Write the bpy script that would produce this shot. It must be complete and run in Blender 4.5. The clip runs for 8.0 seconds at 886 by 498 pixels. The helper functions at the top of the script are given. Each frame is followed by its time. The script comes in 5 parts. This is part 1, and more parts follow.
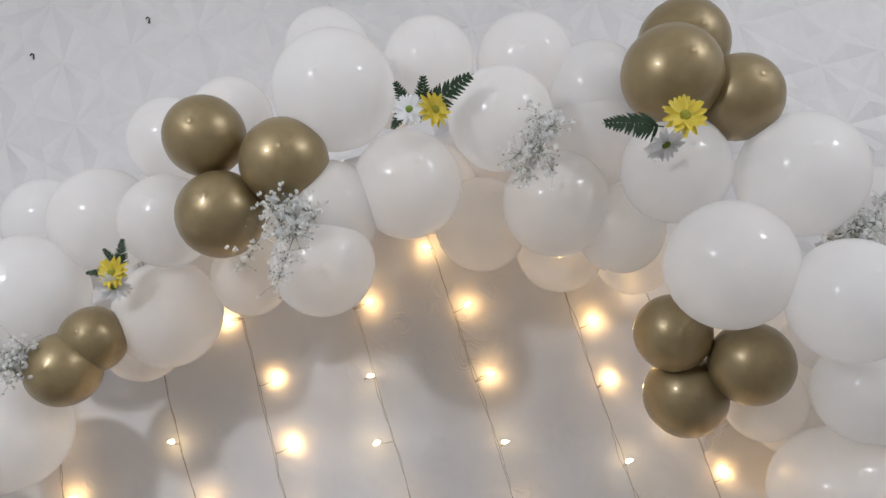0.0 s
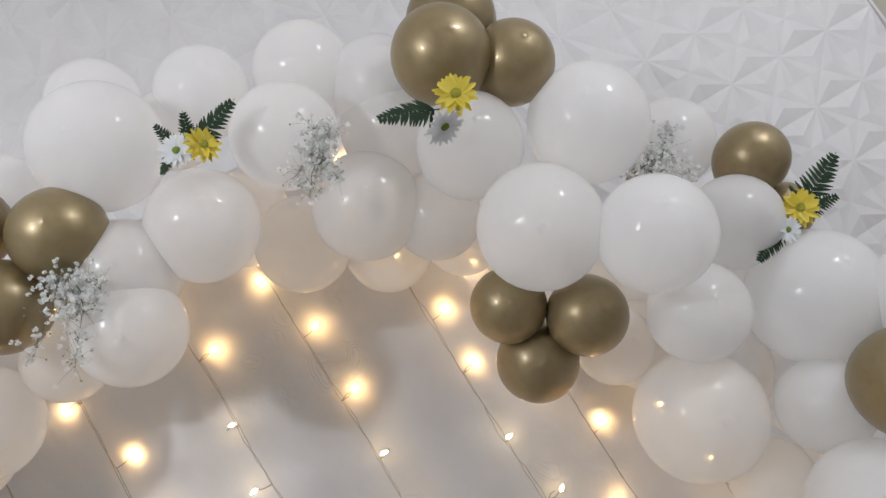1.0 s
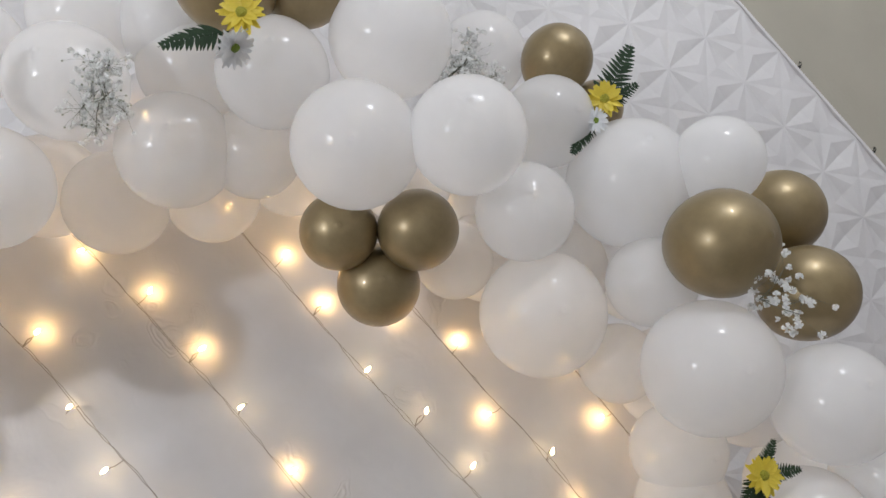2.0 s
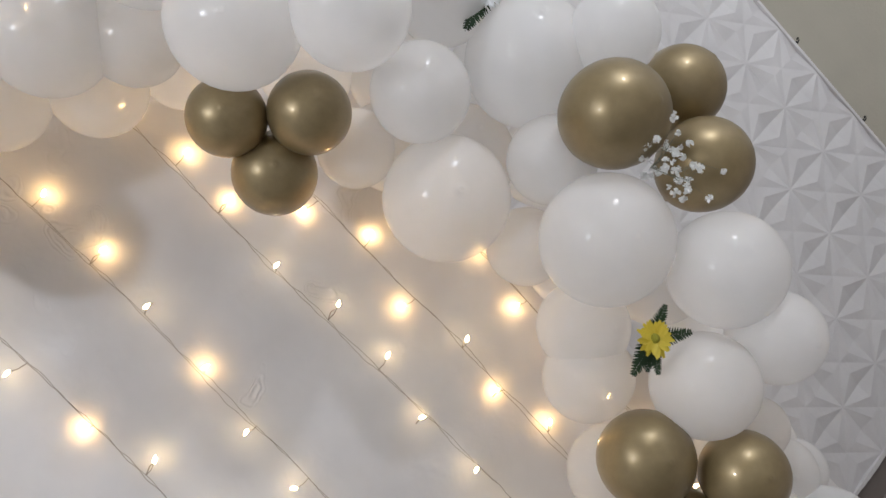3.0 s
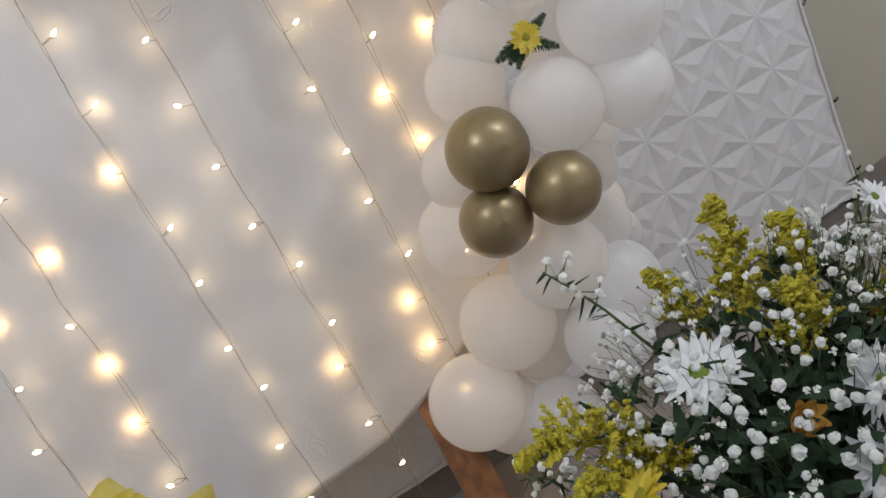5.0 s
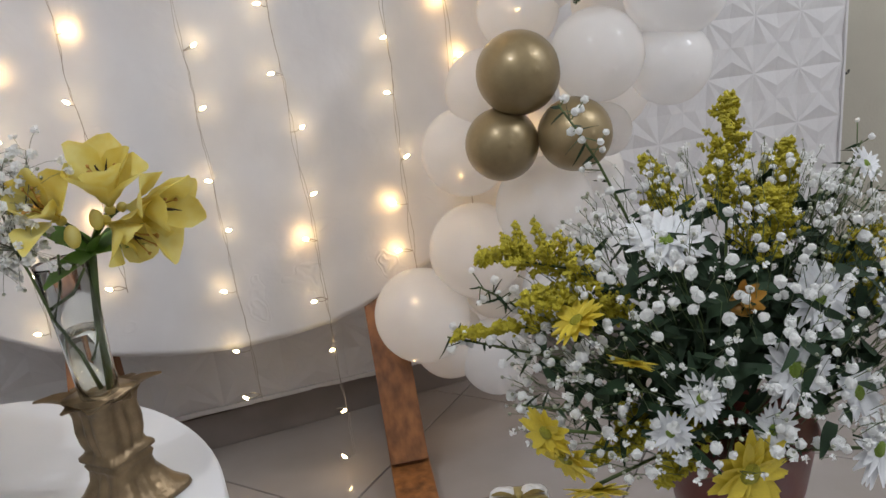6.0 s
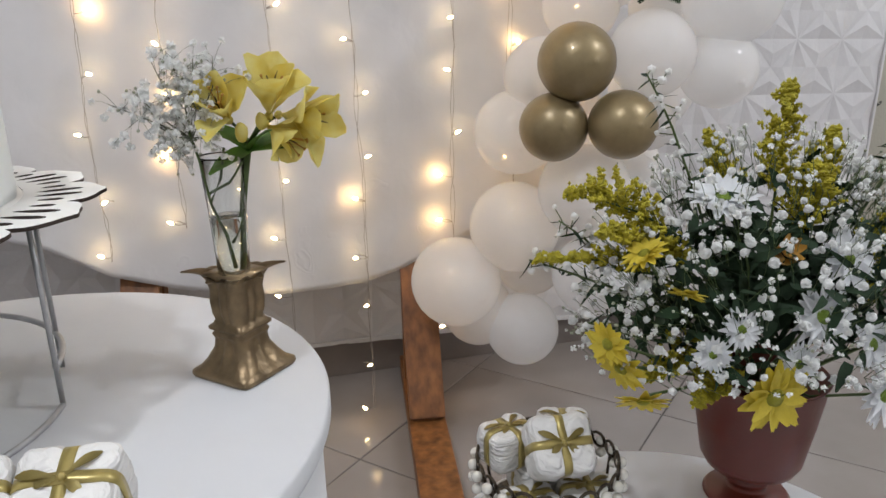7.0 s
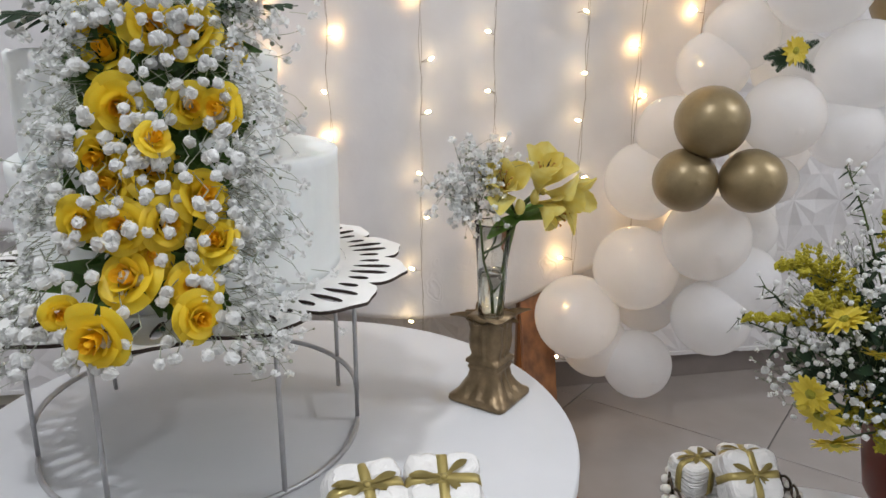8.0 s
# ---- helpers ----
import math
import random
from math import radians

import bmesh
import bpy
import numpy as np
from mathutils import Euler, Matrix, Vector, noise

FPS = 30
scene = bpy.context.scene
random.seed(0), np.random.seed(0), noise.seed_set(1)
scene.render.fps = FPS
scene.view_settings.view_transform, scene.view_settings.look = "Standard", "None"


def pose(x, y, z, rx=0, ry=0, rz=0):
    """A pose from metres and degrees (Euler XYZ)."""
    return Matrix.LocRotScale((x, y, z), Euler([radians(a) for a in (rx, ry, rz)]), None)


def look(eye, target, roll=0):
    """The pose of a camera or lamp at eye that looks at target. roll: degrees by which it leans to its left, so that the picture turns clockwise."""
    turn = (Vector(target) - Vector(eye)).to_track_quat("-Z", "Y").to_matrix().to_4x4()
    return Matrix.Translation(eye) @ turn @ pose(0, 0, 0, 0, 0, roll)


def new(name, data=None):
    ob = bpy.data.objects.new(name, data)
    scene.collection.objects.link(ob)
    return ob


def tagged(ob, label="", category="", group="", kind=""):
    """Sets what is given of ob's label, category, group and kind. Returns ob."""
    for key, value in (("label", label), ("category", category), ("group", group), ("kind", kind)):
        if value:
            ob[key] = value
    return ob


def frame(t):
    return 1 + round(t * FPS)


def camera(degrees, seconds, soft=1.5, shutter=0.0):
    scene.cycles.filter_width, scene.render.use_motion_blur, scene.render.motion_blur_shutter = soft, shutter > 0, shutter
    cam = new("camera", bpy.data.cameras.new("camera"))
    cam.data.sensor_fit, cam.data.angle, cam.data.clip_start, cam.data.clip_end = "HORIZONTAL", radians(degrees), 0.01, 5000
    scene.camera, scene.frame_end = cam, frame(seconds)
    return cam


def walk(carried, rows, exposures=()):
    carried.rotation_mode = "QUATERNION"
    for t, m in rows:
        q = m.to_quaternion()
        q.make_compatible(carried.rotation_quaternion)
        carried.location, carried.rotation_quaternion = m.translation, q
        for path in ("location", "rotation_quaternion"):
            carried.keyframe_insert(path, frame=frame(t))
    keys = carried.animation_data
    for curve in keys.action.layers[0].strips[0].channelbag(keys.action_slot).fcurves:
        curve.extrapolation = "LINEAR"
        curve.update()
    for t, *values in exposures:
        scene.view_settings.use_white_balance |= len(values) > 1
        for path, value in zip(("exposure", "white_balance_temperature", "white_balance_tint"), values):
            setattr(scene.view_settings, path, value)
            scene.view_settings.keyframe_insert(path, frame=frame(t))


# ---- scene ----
cam = camera(62.9, 8.0)
PATH = [
    (0, (-0.061, 0.013, 2.01), (0.128, 1.966, 2.402), -17.8),
    (0.5, (0.015, 0.033, 2.007), (0.333, 1.978, 2.35), -25.4),
    (1, (0.096, 0.029, 1.969), (0.517, 1.966, 2.242), -33.1),
    (1.5, (0.122, 0.039, 1.894), (0.666, 1.956, 2.061), -38.3),
    (1.7, (0.115, 0.045, 1.861), (0.716, 1.949, 1.978), -40.0),
    (2.8, (0.163, 0.054, 1.698), (0.742, 1.965, 1.592), -43.9),
    (3, (0.154, 0.053, 1.658), (0.732, 1.962, 1.514), -44.2),
    (3.5, (0.128, 0.032, 1.566), (0.672, 1.94, 1.313), -44.4),
    (4, (0.08, -0.013, 1.465), (0.556, 1.897, 1.11), -42.6),
    (4.5, (0.023, -0.081, 1.365), (0.479, 1.812, 0.909), -36.9),
    (5, (-0.019, -0.119, 1.285), (0.466, 1.753, 0.776), -27.5),
    (5.2, (-0.045, -0.122, 1.25), (0.453, 1.743, 0.725), -22.5),
    (6.3, (-0.128, -0.207, 1.133), (0.396, 1.629, 0.537), -4.7),
    (6.5, (-0.15, -0.233, 1.123), (0.368, 1.605, 0.528), -3.5),
    (7, (-0.229, -0.271, 1.13), (0.282, 1.569, 0.536), -1.3),
    (7.5, (-0.361, -0.315, 1.17), (0.091, 1.542, 0.579), -0.1),
    (8, (-0.481, -0.355, 1.217), (-0.094, 1.531, 0.678), 0.2),
]
walk(cam, [(t, look(eye, target, roll)) for t, eye, target, roll in PATH],
     exposures=[(0, -0.02), (1.5, 0.05), (3, 0.10), (4.5, 0.04), (5, 0.09), (6.5, 0.30), (8, 0.34)])

# ---- light ----
world = bpy.data.worlds.new("room_world")
scene.world = world
world.use_nodes = True
world.node_tree.nodes["Background"].inputs[0].default_value = (0.9, 0.95, 1.0, 1)
world.node_tree.nodes["Background"].inputs[1].default_value = 0.05
LAMPS = [(-1.05, -0.35, 3.10, 56), (2.33, -0.44, 3.04, 67)]
LAMP_COLOUR = (0.925, 0.95, 1.0)


# ---- materials ----
def material(name, colour, rough=0.5, metal=0.0, vary=0.08, scale=20.0, bump=0.0, bump_scale=60.0, coat=0.0, glow=0.0, translucent=0.0, sss=0.0, second=None, detail=4.0, object_vary=0.0, stretch=None):
    m = bpy.data.materials.new(name)
    m.use_nodes = True
    nt = m.node_tree
    bsdf = nt.nodes["Principled BSDF"]
    out = nt.nodes["Material Output"]
    co = nt.nodes.new("ShaderNodeTexCoord")
    nz = nt.nodes.new("ShaderNodeTexNoise")
    nz.inputs["Scale"].default_value = scale
    nz.inputs["Detail"].default_value = detail
    if stretch:
        mp = nt.nodes.new("ShaderNodeMapping")
        mp.inputs["Scale"].default_value = stretch
        nt.links.new(co.outputs["Object"], mp.inputs[0])
        nt.links.new(mp.outputs[0], nz.inputs["Vector"])
    else:
        nt.links.new(co.outputs["Object"], nz.inputs["Vector"])
    mix = nt.nodes.new("ShaderNodeMix")
    mix.data_type = "RGBA"
    ramp = nt.nodes.new("ShaderNodeMapRange")
    ramp.inputs[1].default_value, ramp.inputs[2].default_value = 0.3, 0.7
    nt.links.new(nz.outputs["Fac"], ramp.inputs[0])
    nt.links.new(ramp.outputs[0], mix.inputs[0])
    lo = tuple(c * (1 - vary) for c in colour)
    hi = second if second else tuple(min(1.0, c * (1 + vary)) for c in colour)
    mix.inputs[6].default_value = (*lo, 1)
    mix.inputs[7].default_value = (*hi, 1)
    colour_out = mix.outputs[2]
    if object_vary:
        info = nt.nodes.new("ShaderNodeObjectInfo")
        hsv = nt.nodes.new("ShaderNodeHueSaturation")
        mr = nt.nodes.new("ShaderNodeMapRange")
        mr.inputs[3].default_value, mr.inputs[4].default_value = 1 - object_vary, 1 + object_vary
        nt.links.new(info.outputs["Random"], mr.inputs[0])
        nt.links.new(mr.outputs[0], hsv.inputs["Value"])
        nt.links.new(colour_out, hsv.inputs["Color"])
        colour_out = hsv.outputs[0]
    nt.links.new(colour_out, bsdf.inputs["Base Color"])
    bsdf.inputs["Roughness"].default_value = rough
    bsdf.inputs["Metallic"].default_value = metal
    bsdf.inputs["Coat Weight"].default_value = coat
    bsdf.inputs["Coat Roughness"].default_value = 0.06
    if sss:
        bsdf.inputs["Subsurface Weight"].default_value = sss
        bsdf.inputs["Subsurface Radius"].default_value = (0.01, 0.008, 0.006)
        bsdf.inputs["Subsurface Scale"].default_value = 1.0
    if bump:
        nb = nt.nodes.new("ShaderNodeTexNoise")
        nb.inputs["Scale"].default_value = bump_scale
        nb.inputs["Detail"].default_value = 5
        nt.links.new(co.outputs["Object"], nb.inputs["Vector"])
        bm_ = nt.nodes.new("ShaderNodeBump")
        bm_.inputs["Strength"].default_value = bump
        bm_.inputs["Distance"].default_value = 0.01
        nt.links.new(nb.outputs["Fac"], bm_.inputs["Height"])
        nt.links.new(bm_.outputs[0], bsdf.inputs["Normal"])
    if glow:
        bsdf.inputs["Emission Color"].default_value = (*colour, 1)
        bsdf.inputs["Emission Strength"].default_value = glow
    if translucent:
        tr = nt.nodes.new("ShaderNodeBsdfTranslucent")
        nt.links.new(colour_out, tr.inputs[0])
        ms = nt.nodes.new("ShaderNodeMixShader")
        ms.inputs[0].default_value = translucent
        nt.links.new(bsdf.outputs[0], ms.inputs[1])
        nt.links.new(tr.outputs[0], ms.inputs[2])
        nt.links.new(ms.outputs[0], out.inputs[0])
    return m


M_WALL = material("wall_paint", (0.43, 0.405, 0.335), 0.75, vary=0.06, scale=3, bump=0.15, bump_scale=90)
# the ceiling is out of view; near-white so it returns fill light
M_CEIL = material("ceiling_paint", (0.86, 0.86, 0.86), 0.8, vary=0.03, scale=4)
M_BASE = material("baseboard_tile", (0.20, 0.17, 0.155), 0.35, vary=0.1, scale=8)
M_TILE = material("floor_tile_glaze", (0.32, 0.285, 0.265), 0.16, vary=0.07, scale=5, coat=0.2, object_vary=0.05, bump=0.03, bump_scale=30)
M_GROUT = material("grout", (0.10, 0.09, 0.08), 0.9, vary=0.2, scale=40)
M_PLASTER = material("plaster_relief", (0.68, 0.67, 0.675), 0.55, vary=0.03, scale=9, bump=0.12, bump_scale=60)
M_GOLD = material("gold_latex", (0.27, 0.205, 0.105), 0.36, metal=0.45, vary=0.06, scale=5, coat=0.35, bump=0.01, bump_scale=9, object_vary=0.06)
M_WIRE = material("clear_wire", (0.31, 0.28, 0.25), 0.35, vary=0.1, scale=90)
M_BULB = material("lit_bulb", (1.0, 0.72, 0.36), 0.3, vary=0.0, glow=36)
M_BULBHOT = material("bright_bulb", (1.0, 0.62, 0.25), 0.3, vary=0.0, glow=85)
# for the added walls out of view, white to soften the shading
M_UNSEEN_WALL = material("unseen_wall_white", (0.85, 0.85, 0.85), 0.8, vary=0.03, scale=3)
M_WOOD = material("pine_wood", (0.16, 0.058, 0.018), 0.45, vary=0.3, scale=1.0, bump=0.2, bump_scale=40, second=(0.31, 0.125, 0.038), stretch=(38, 38, 3.0))
M_CLOTH = material("table_paint", (0.64, 0.65, 0.67), 0.6, vary=0.02, scale=12, bump=0.08, bump_scale=25)
M_BRASS = material("aged_brass", (0.205, 0.145, 0.08), 0.36, metal=0.6, vary=0.35, scale=45, bump=0.25, bump_scale=60)
M_STEM = material("green_stem", (0.07, 0.11, 0.03), 0.5, vary=0.25, scale=50)
M_LEAF = material("green_leaf", (0.055, 0.12, 0.025), 0.42, vary=0.3, scale=40, translucent=0.2)
M_FRESHLEAF = material("fresh_leaf", (0.11, 0.23, 0.035), 0.4, vary=0.2, scale=40, translucent=0.3)
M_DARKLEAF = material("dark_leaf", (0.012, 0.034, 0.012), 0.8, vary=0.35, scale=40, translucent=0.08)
M_BROWNSTEM = material("grey_green_twig", (0.17, 0.18, 0.13), 0.6, vary=0.2, scale=60)
M_PALETWIG = material("pale_twig", (0.34, 0.37, 0.28), 0.6, vary=0.2, scale=60)
M_BLOOM = material("white_bloom", (0.90, 0.91, 0.90), 0.65, vary=0.05, scale=200, translucent=0.34, bump=0.3, bump_scale=500)
M_BUD = material("grey_green_bud", (0.30, 0.32, 0.24), 0.6, vary=0.3, scale=150)
M_PETALW = material("white_petal", (0.83, 0.85, 0.87), 0.5, vary=0.04, scale=60, translucent=0.25)
M_PETALY = material("yellow_petal", (0.72, 0.58, 0.065), 0.5, vary=0.12, scale=40, translucent=0.25)
M_PETALPALE = material("pale_yellow_petal", (0.84, 0.66, 0.10), 0.45, vary=0.10, scale=45, translucent=0.40, second=(0.82, 0.76, 0.30))
M_ROSE = material("yellow_rose_petal", (0.94, 0.76, 0.06), 0.5, vary=0.04, scale=30, translucent=0.42, second=(0.93, 0.66, 0.03))
M_ROSEHEART = material("orange_rose_heart", (0.88, 0.50, 0.015), 0.5, vary=0.1, scale=40, translucent=0.2)
M_ORANGE = material("orange_petal", (0.50, 0.27, 0.05), 0.5, vary=0.2, scale=60, translucent=0.2)
M_DISCG = material("green_disc", (0.20, 0.30, 0.03), 0.7, vary=0.3, scale=300, bump=0.6, bump_scale=500)
M_DISCY = material("olive_disc", (0.38, 0.36, 0.03), 0.7, vary=0.3, scale=300, bump=0.6, bump_scale=500)
M_SOLID = material("goldenrod_floret", (0.47, 0.41, 0.025), 0.7, vary=0.3, scale=120, translucent=0.15)
M_POT = material("red_brown_pot", (0.115, 0.017, 0.009), 0.36, vary=0.12, scale=10, bump=0.06, bump_scale=30)
M_CAKE = material("white_icing", (0.80, 0.83, 0.82), 0.5, vary=0.03, scale=25, sss=0.15, bump=0.08, bump_scale=40)
M_STEEL = material("grey_painted_wire", (0.44, 0.44, 0.45), 0.4, metal=0.5, vary=0.1, scale=60)
M_LACE = material("white_board", (0.82, 0.82, 0.80), 0.5, vary=0.03, scale=30)
M_CUT = material("burnt_cut_edge", (0.035, 0.022, 0.016), 0.8, vary=0.2, scale=60)
M_GREENBOARD = material("green_cake_board", (0.03, 0.10, 0.065), 0.4, vary=0.2, scale=20)
M_RIBBON = material("gold_satin_ribbon", (0.40, 0.32, 0.11), 0.28, metal=0.35, vary=0.15, scale=60)
M_PEARL = material("pearl", (0.72, 0.70, 0.64), 0.15, vary=0.04, scale=80, coat=0.6)
M_DARKMETAL = material("dark_bronze_wire", (0.06, 0.045, 0.03), 0.4, metal=0.6, vary=0.2, scale=80)
M_HOOK = material("dark_steel_hook", (0.05, 0.05, 0.05), 0.4, metal=0.7, vary=0.2, scale=80)


def latex():
    """Thin white balloon rubber: glossy, lets light through, and shows faintly what lies behind."""
    m = material("white_latex", (0.968, 0.97, 0.976), 0.19, vary=0.012, scale=3, translucent=0.56, bump=0.012, bump_scale=8)
    nt = m.node_tree
    out = nt.nodes["Material Output"]
    body = out.inputs[0].links[0].from_socket
    clear = nt.nodes.new("ShaderNodeBsdfTransparent")
    clear.inputs[0].default_value = (1.0, 0.985, 0.96, 1)
    thin = nt.nodes.new("ShaderNodeMixShader")
    thin.inputs[0].default_value = 0.17
    nt.links.new(body, thin.inputs[1])
    nt.links.new(clear.outputs[0], thin.inputs[2])
    nt.links.new(thin.outputs[0], out.inputs[0])
    return m


def crepe():
    m = material("white_crepe_paper", (0.78, 0.77, 0.75), 0.42, vary=0.03, scale=50)
    nt = m.node_tree
    co = nt.nodes.new("ShaderNodeTexCoord")
    mp = nt.nodes.new("ShaderNodeMapping")
    mp.inputs["Scale"].default_value = (25, 25, 260)
    nz = nt.nodes.new("ShaderNodeTexNoise")
    nz.inputs["Scale"].default_value = 1.0
    nz.inputs["Detail"].default_value = 3
    bp = nt.nodes.new("ShaderNodeBump")
    bp.inputs["Strength"].default_value = 1.0
    bp.inputs["Distance"].default_value = 0.009
    nt.links.new(co.outputs["Object"], mp.inputs[0])
    nt.links.new(mp.outputs[0], nz.inputs["Vector"])
    nt.links.new(nz.outputs["Fac"], bp.inputs["Height"])
    nt.links.new(bp.outputs[0], nt.nodes["Principled BSDF"].inputs["Normal"])
    return m


def curtain_cloth():
    m = material("white_embossed_cloth", (0.71, 0.70, 0.71), 0.5, vary=0.06, scale=5, second=(0.76, 0.755, 0.765), translucent=0.12)
    nt = m.node_tree
    co = nt.nodes.new("ShaderNodeTexCoord")
    vor = nt.nodes.new("ShaderNodeTexVoronoi")
    vor.inputs["Scale"].default_value = 6.5
    vor.inputs["Randomness"].default_value = 0.55
    wave = nt.nodes.new("ShaderNodeMath")
    wave.operation = "MULTIPLY"
    wave.inputs[1].default_value = 95
    sine = nt.nodes.new("ShaderNodeMath")
    sine.operation = "SINE"
    near = nt.nodes.new("ShaderNodeMapRange")
    near.inputs[1].default_value, near.inputs[2].default_value = 0.22, 0.34
    near.inputs[3].default_value, near.inputs[4].default_value = 1.0, 0.0
    mask = nt.nodes.new("ShaderNodeTexNoise")
    mask.inputs["Scale"].default_value = 26
    mul = nt.nodes.new("ShaderNodeMath")
    mul.operation = "MULTIPLY"
    mul2 = nt.nodes.new("ShaderNodeMath")
    mul2.operation = "MULTIPLY"
    bp = nt.nodes.new("ShaderNodeBump")
    bp.inputs["Strength"].default_value = 0.42
    bp.inputs["Distance"].default_value = 0.004
    swirl = nt.nodes.new("ShaderNodeTexNoise")
    swirl.inputs["Scale"].default_value = 9
    add = nt.nodes.new("ShaderNodeVectorMath")
    add.operation = "MULTIPLY_ADD"
    add.inputs[1].default_value = (0.22, 0.0, 0.22)
    nt.links.new(co.outputs["Object"], swirl.inputs["Vector"])
    nt.links.new(swirl.outputs["Color"], add.inputs[0])
    nt.links.new(co.outputs["Object"], add.inputs[2])
    nt.links.new(add.outputs[0], vor.inputs["Vector"])
    nt.links.new(co.outputs["Object"], mask.inputs["Vector"])
    nt.links.new(vor.outputs["Distance"], wave.inputs[0])
    nt.links.new(wave.outputs[0], sine.inputs[0])
    nt.links.new(vor.outputs["Distance"], near.inputs[0])
    nt.links.new(sine.outputs[0], mul.inputs[0])
    nt.links.new(near.outputs[0], mul.inputs[1])
    nt.links.new(mul.outputs[0], mul2.inputs[0])
    nt.links.new(mask.outputs["Fac"], mul2.inputs[1])
    crease = nt.nodes.new("ShaderNodeTexNoise")
    crease.inputs["Scale"].default_value = 11
    crease.inputs["Detail"].default_value = 3
    crease.inputs["Distortion"].default_value = 0.3
    both = nt.nodes.new("ShaderNodeMath")
    both.operation = "MULTIPLY_ADD"
    both.inputs[1].default_value = 2.4
    nt.links.new(co.outputs["Object"], crease.inputs["Vector"])
    nt.links.new(crease.outputs["Fac"], both.inputs[0])
    nt.links.new(mul2.outputs[0], both.inputs[2])
    nt.links.new(both.outputs[0], bp.inputs["Height"])
    nt.links.new(bp.outputs[0], nt.nodes["Principled BSDF"].inputs["Normal"])
    return m


def glass(name, tint=(1, 1, 1), ior=1.45):
    m = bpy.data.materials.new(name)
    m.use_nodes = True
    p = m.node_tree.nodes["Principled BSDF"]
    p.inputs["Base Color"].default_value = (*tint, 1)
    p.inputs["Roughness"].default_value = 0.02
    p.inputs["Transmission Weight"].default_value = 1.0
    p.inputs["IOR"].default_value = ior
    return m


M_LATEX = latex()
M_CREPE = crepe()
M_CURTAIN = curtain_cloth()
M_GLASS = glass("clear_glass", (0.97, 0.99, 0.98))
M_WATER = glass("vase_water", (0.93, 0.96, 0.92), 1.33)


# ---- mesh helpers ----
def to_mesh(name, bm, mat, smooth=True):
    me = bpy.data.meshes.new(name)
    bm.normal_update()
    bm.to_mesh(me)
    bm.free()
    for mm in (mat if isinstance(mat, (list, tuple)) else [mat]):
        me.materials.append(mm)
    if smooth:
        for p in me.polygons:
            p.use_smooth = True
    return me


def part(name, bm, mat, parent, label="", smooth=True, m=None):
    """Links a bmesh as one mesh object under a thing or part."""
    ob = new(name, to_mesh(name, bm, mat, smooth) if isinstance(bm, bmesh.types.BMesh) else bm)
    if parent is not None:
        ob.parent = parent
    if m is not None:
        ob.matrix_basis = m
    if label:
        tagged(ob, label)
    return ob


def thing(name, m, label, category, group="", kind=""):
    ob = new(name)
    ob.empty_display_size = 0.02
    ob.matrix_basis = m
    return tagged(ob, label, category, group, kind)


def box(bm, lo, hi, bevel=0.0, segments=2):
    r = bmesh.ops.create_cube(bm, size=1)
    vs = r["verts"]
    for v in vs:
        v.co = Vector([(lo[i] + hi[i]) / 2 + v.co[i] * (hi[i] - lo[i]) for i in range(3)])
    if bevel:
        es = {e for v in vs for e in v.link_edges}
        bmesh.ops.bevel(bm, geom=list(es), offset=bevel, segments=segments, affect="EDGES", profile=0.6)


def lathe(bm, profile, n=32, sides=None):
    """A turned form from (radius, z) pairs; sides gives a squarish section power."""
    rings = []
    for r, z in profile:
        ring = []
        for i in range(n):
            a = 2 * math.pi * i / n
            k = 1.0
            if sides:
                k = 1.0 / (abs(math.cos(a)) ** sides + abs(math.sin(a)) ** sides) ** (1.0 / sides)
            ring.append(bm.verts.new((r * k * math.cos(a), r * k * math.sin(a), z)))
        rings.append(ring)
    for a, b in zip(rings, rings[1:]):
        for i in range(n):
            bm.faces.new((a[i], a[(i + 1) % n], b[(i + 1) % n], b[i]))
    bm.faces.new(list(reversed(rings[0])))
    bm.faces.new(rings[-1])


def tube(bm, pts, r, n=6, taper=1.0):
    pts = [Vector(p) for p in pts]
    rings = []
    for i, p in enumerate(pts):
        d = (pts[min(i + 1, len(pts) - 1)] - pts[max(i - 1, 0)]).normalized()
        side = d.orthogonal().normalized() if abs(d.z) > 0.9 else d.cross(Vector((0, 0, 1))).normalized()
        up = side.cross(d)
        rr = r * (1 + (taper - 1) * i / max(1, len(pts) - 1))
        rings.append([bm.verts.new(p + rr * (math.cos(2 * math.pi * k / n) * side + math.sin(2 * math.pi * k / n) * up)) for k in range(n)])
    for a, b in zip(rings, rings[1:]):
        for k in range(n):
            bm.faces.new((a[k], a[(k + 1) % n], b[(k + 1) % n], b[k]))
    bm.faces.new(list(reversed(rings[0])))
    bm.faces.new(rings[-1])


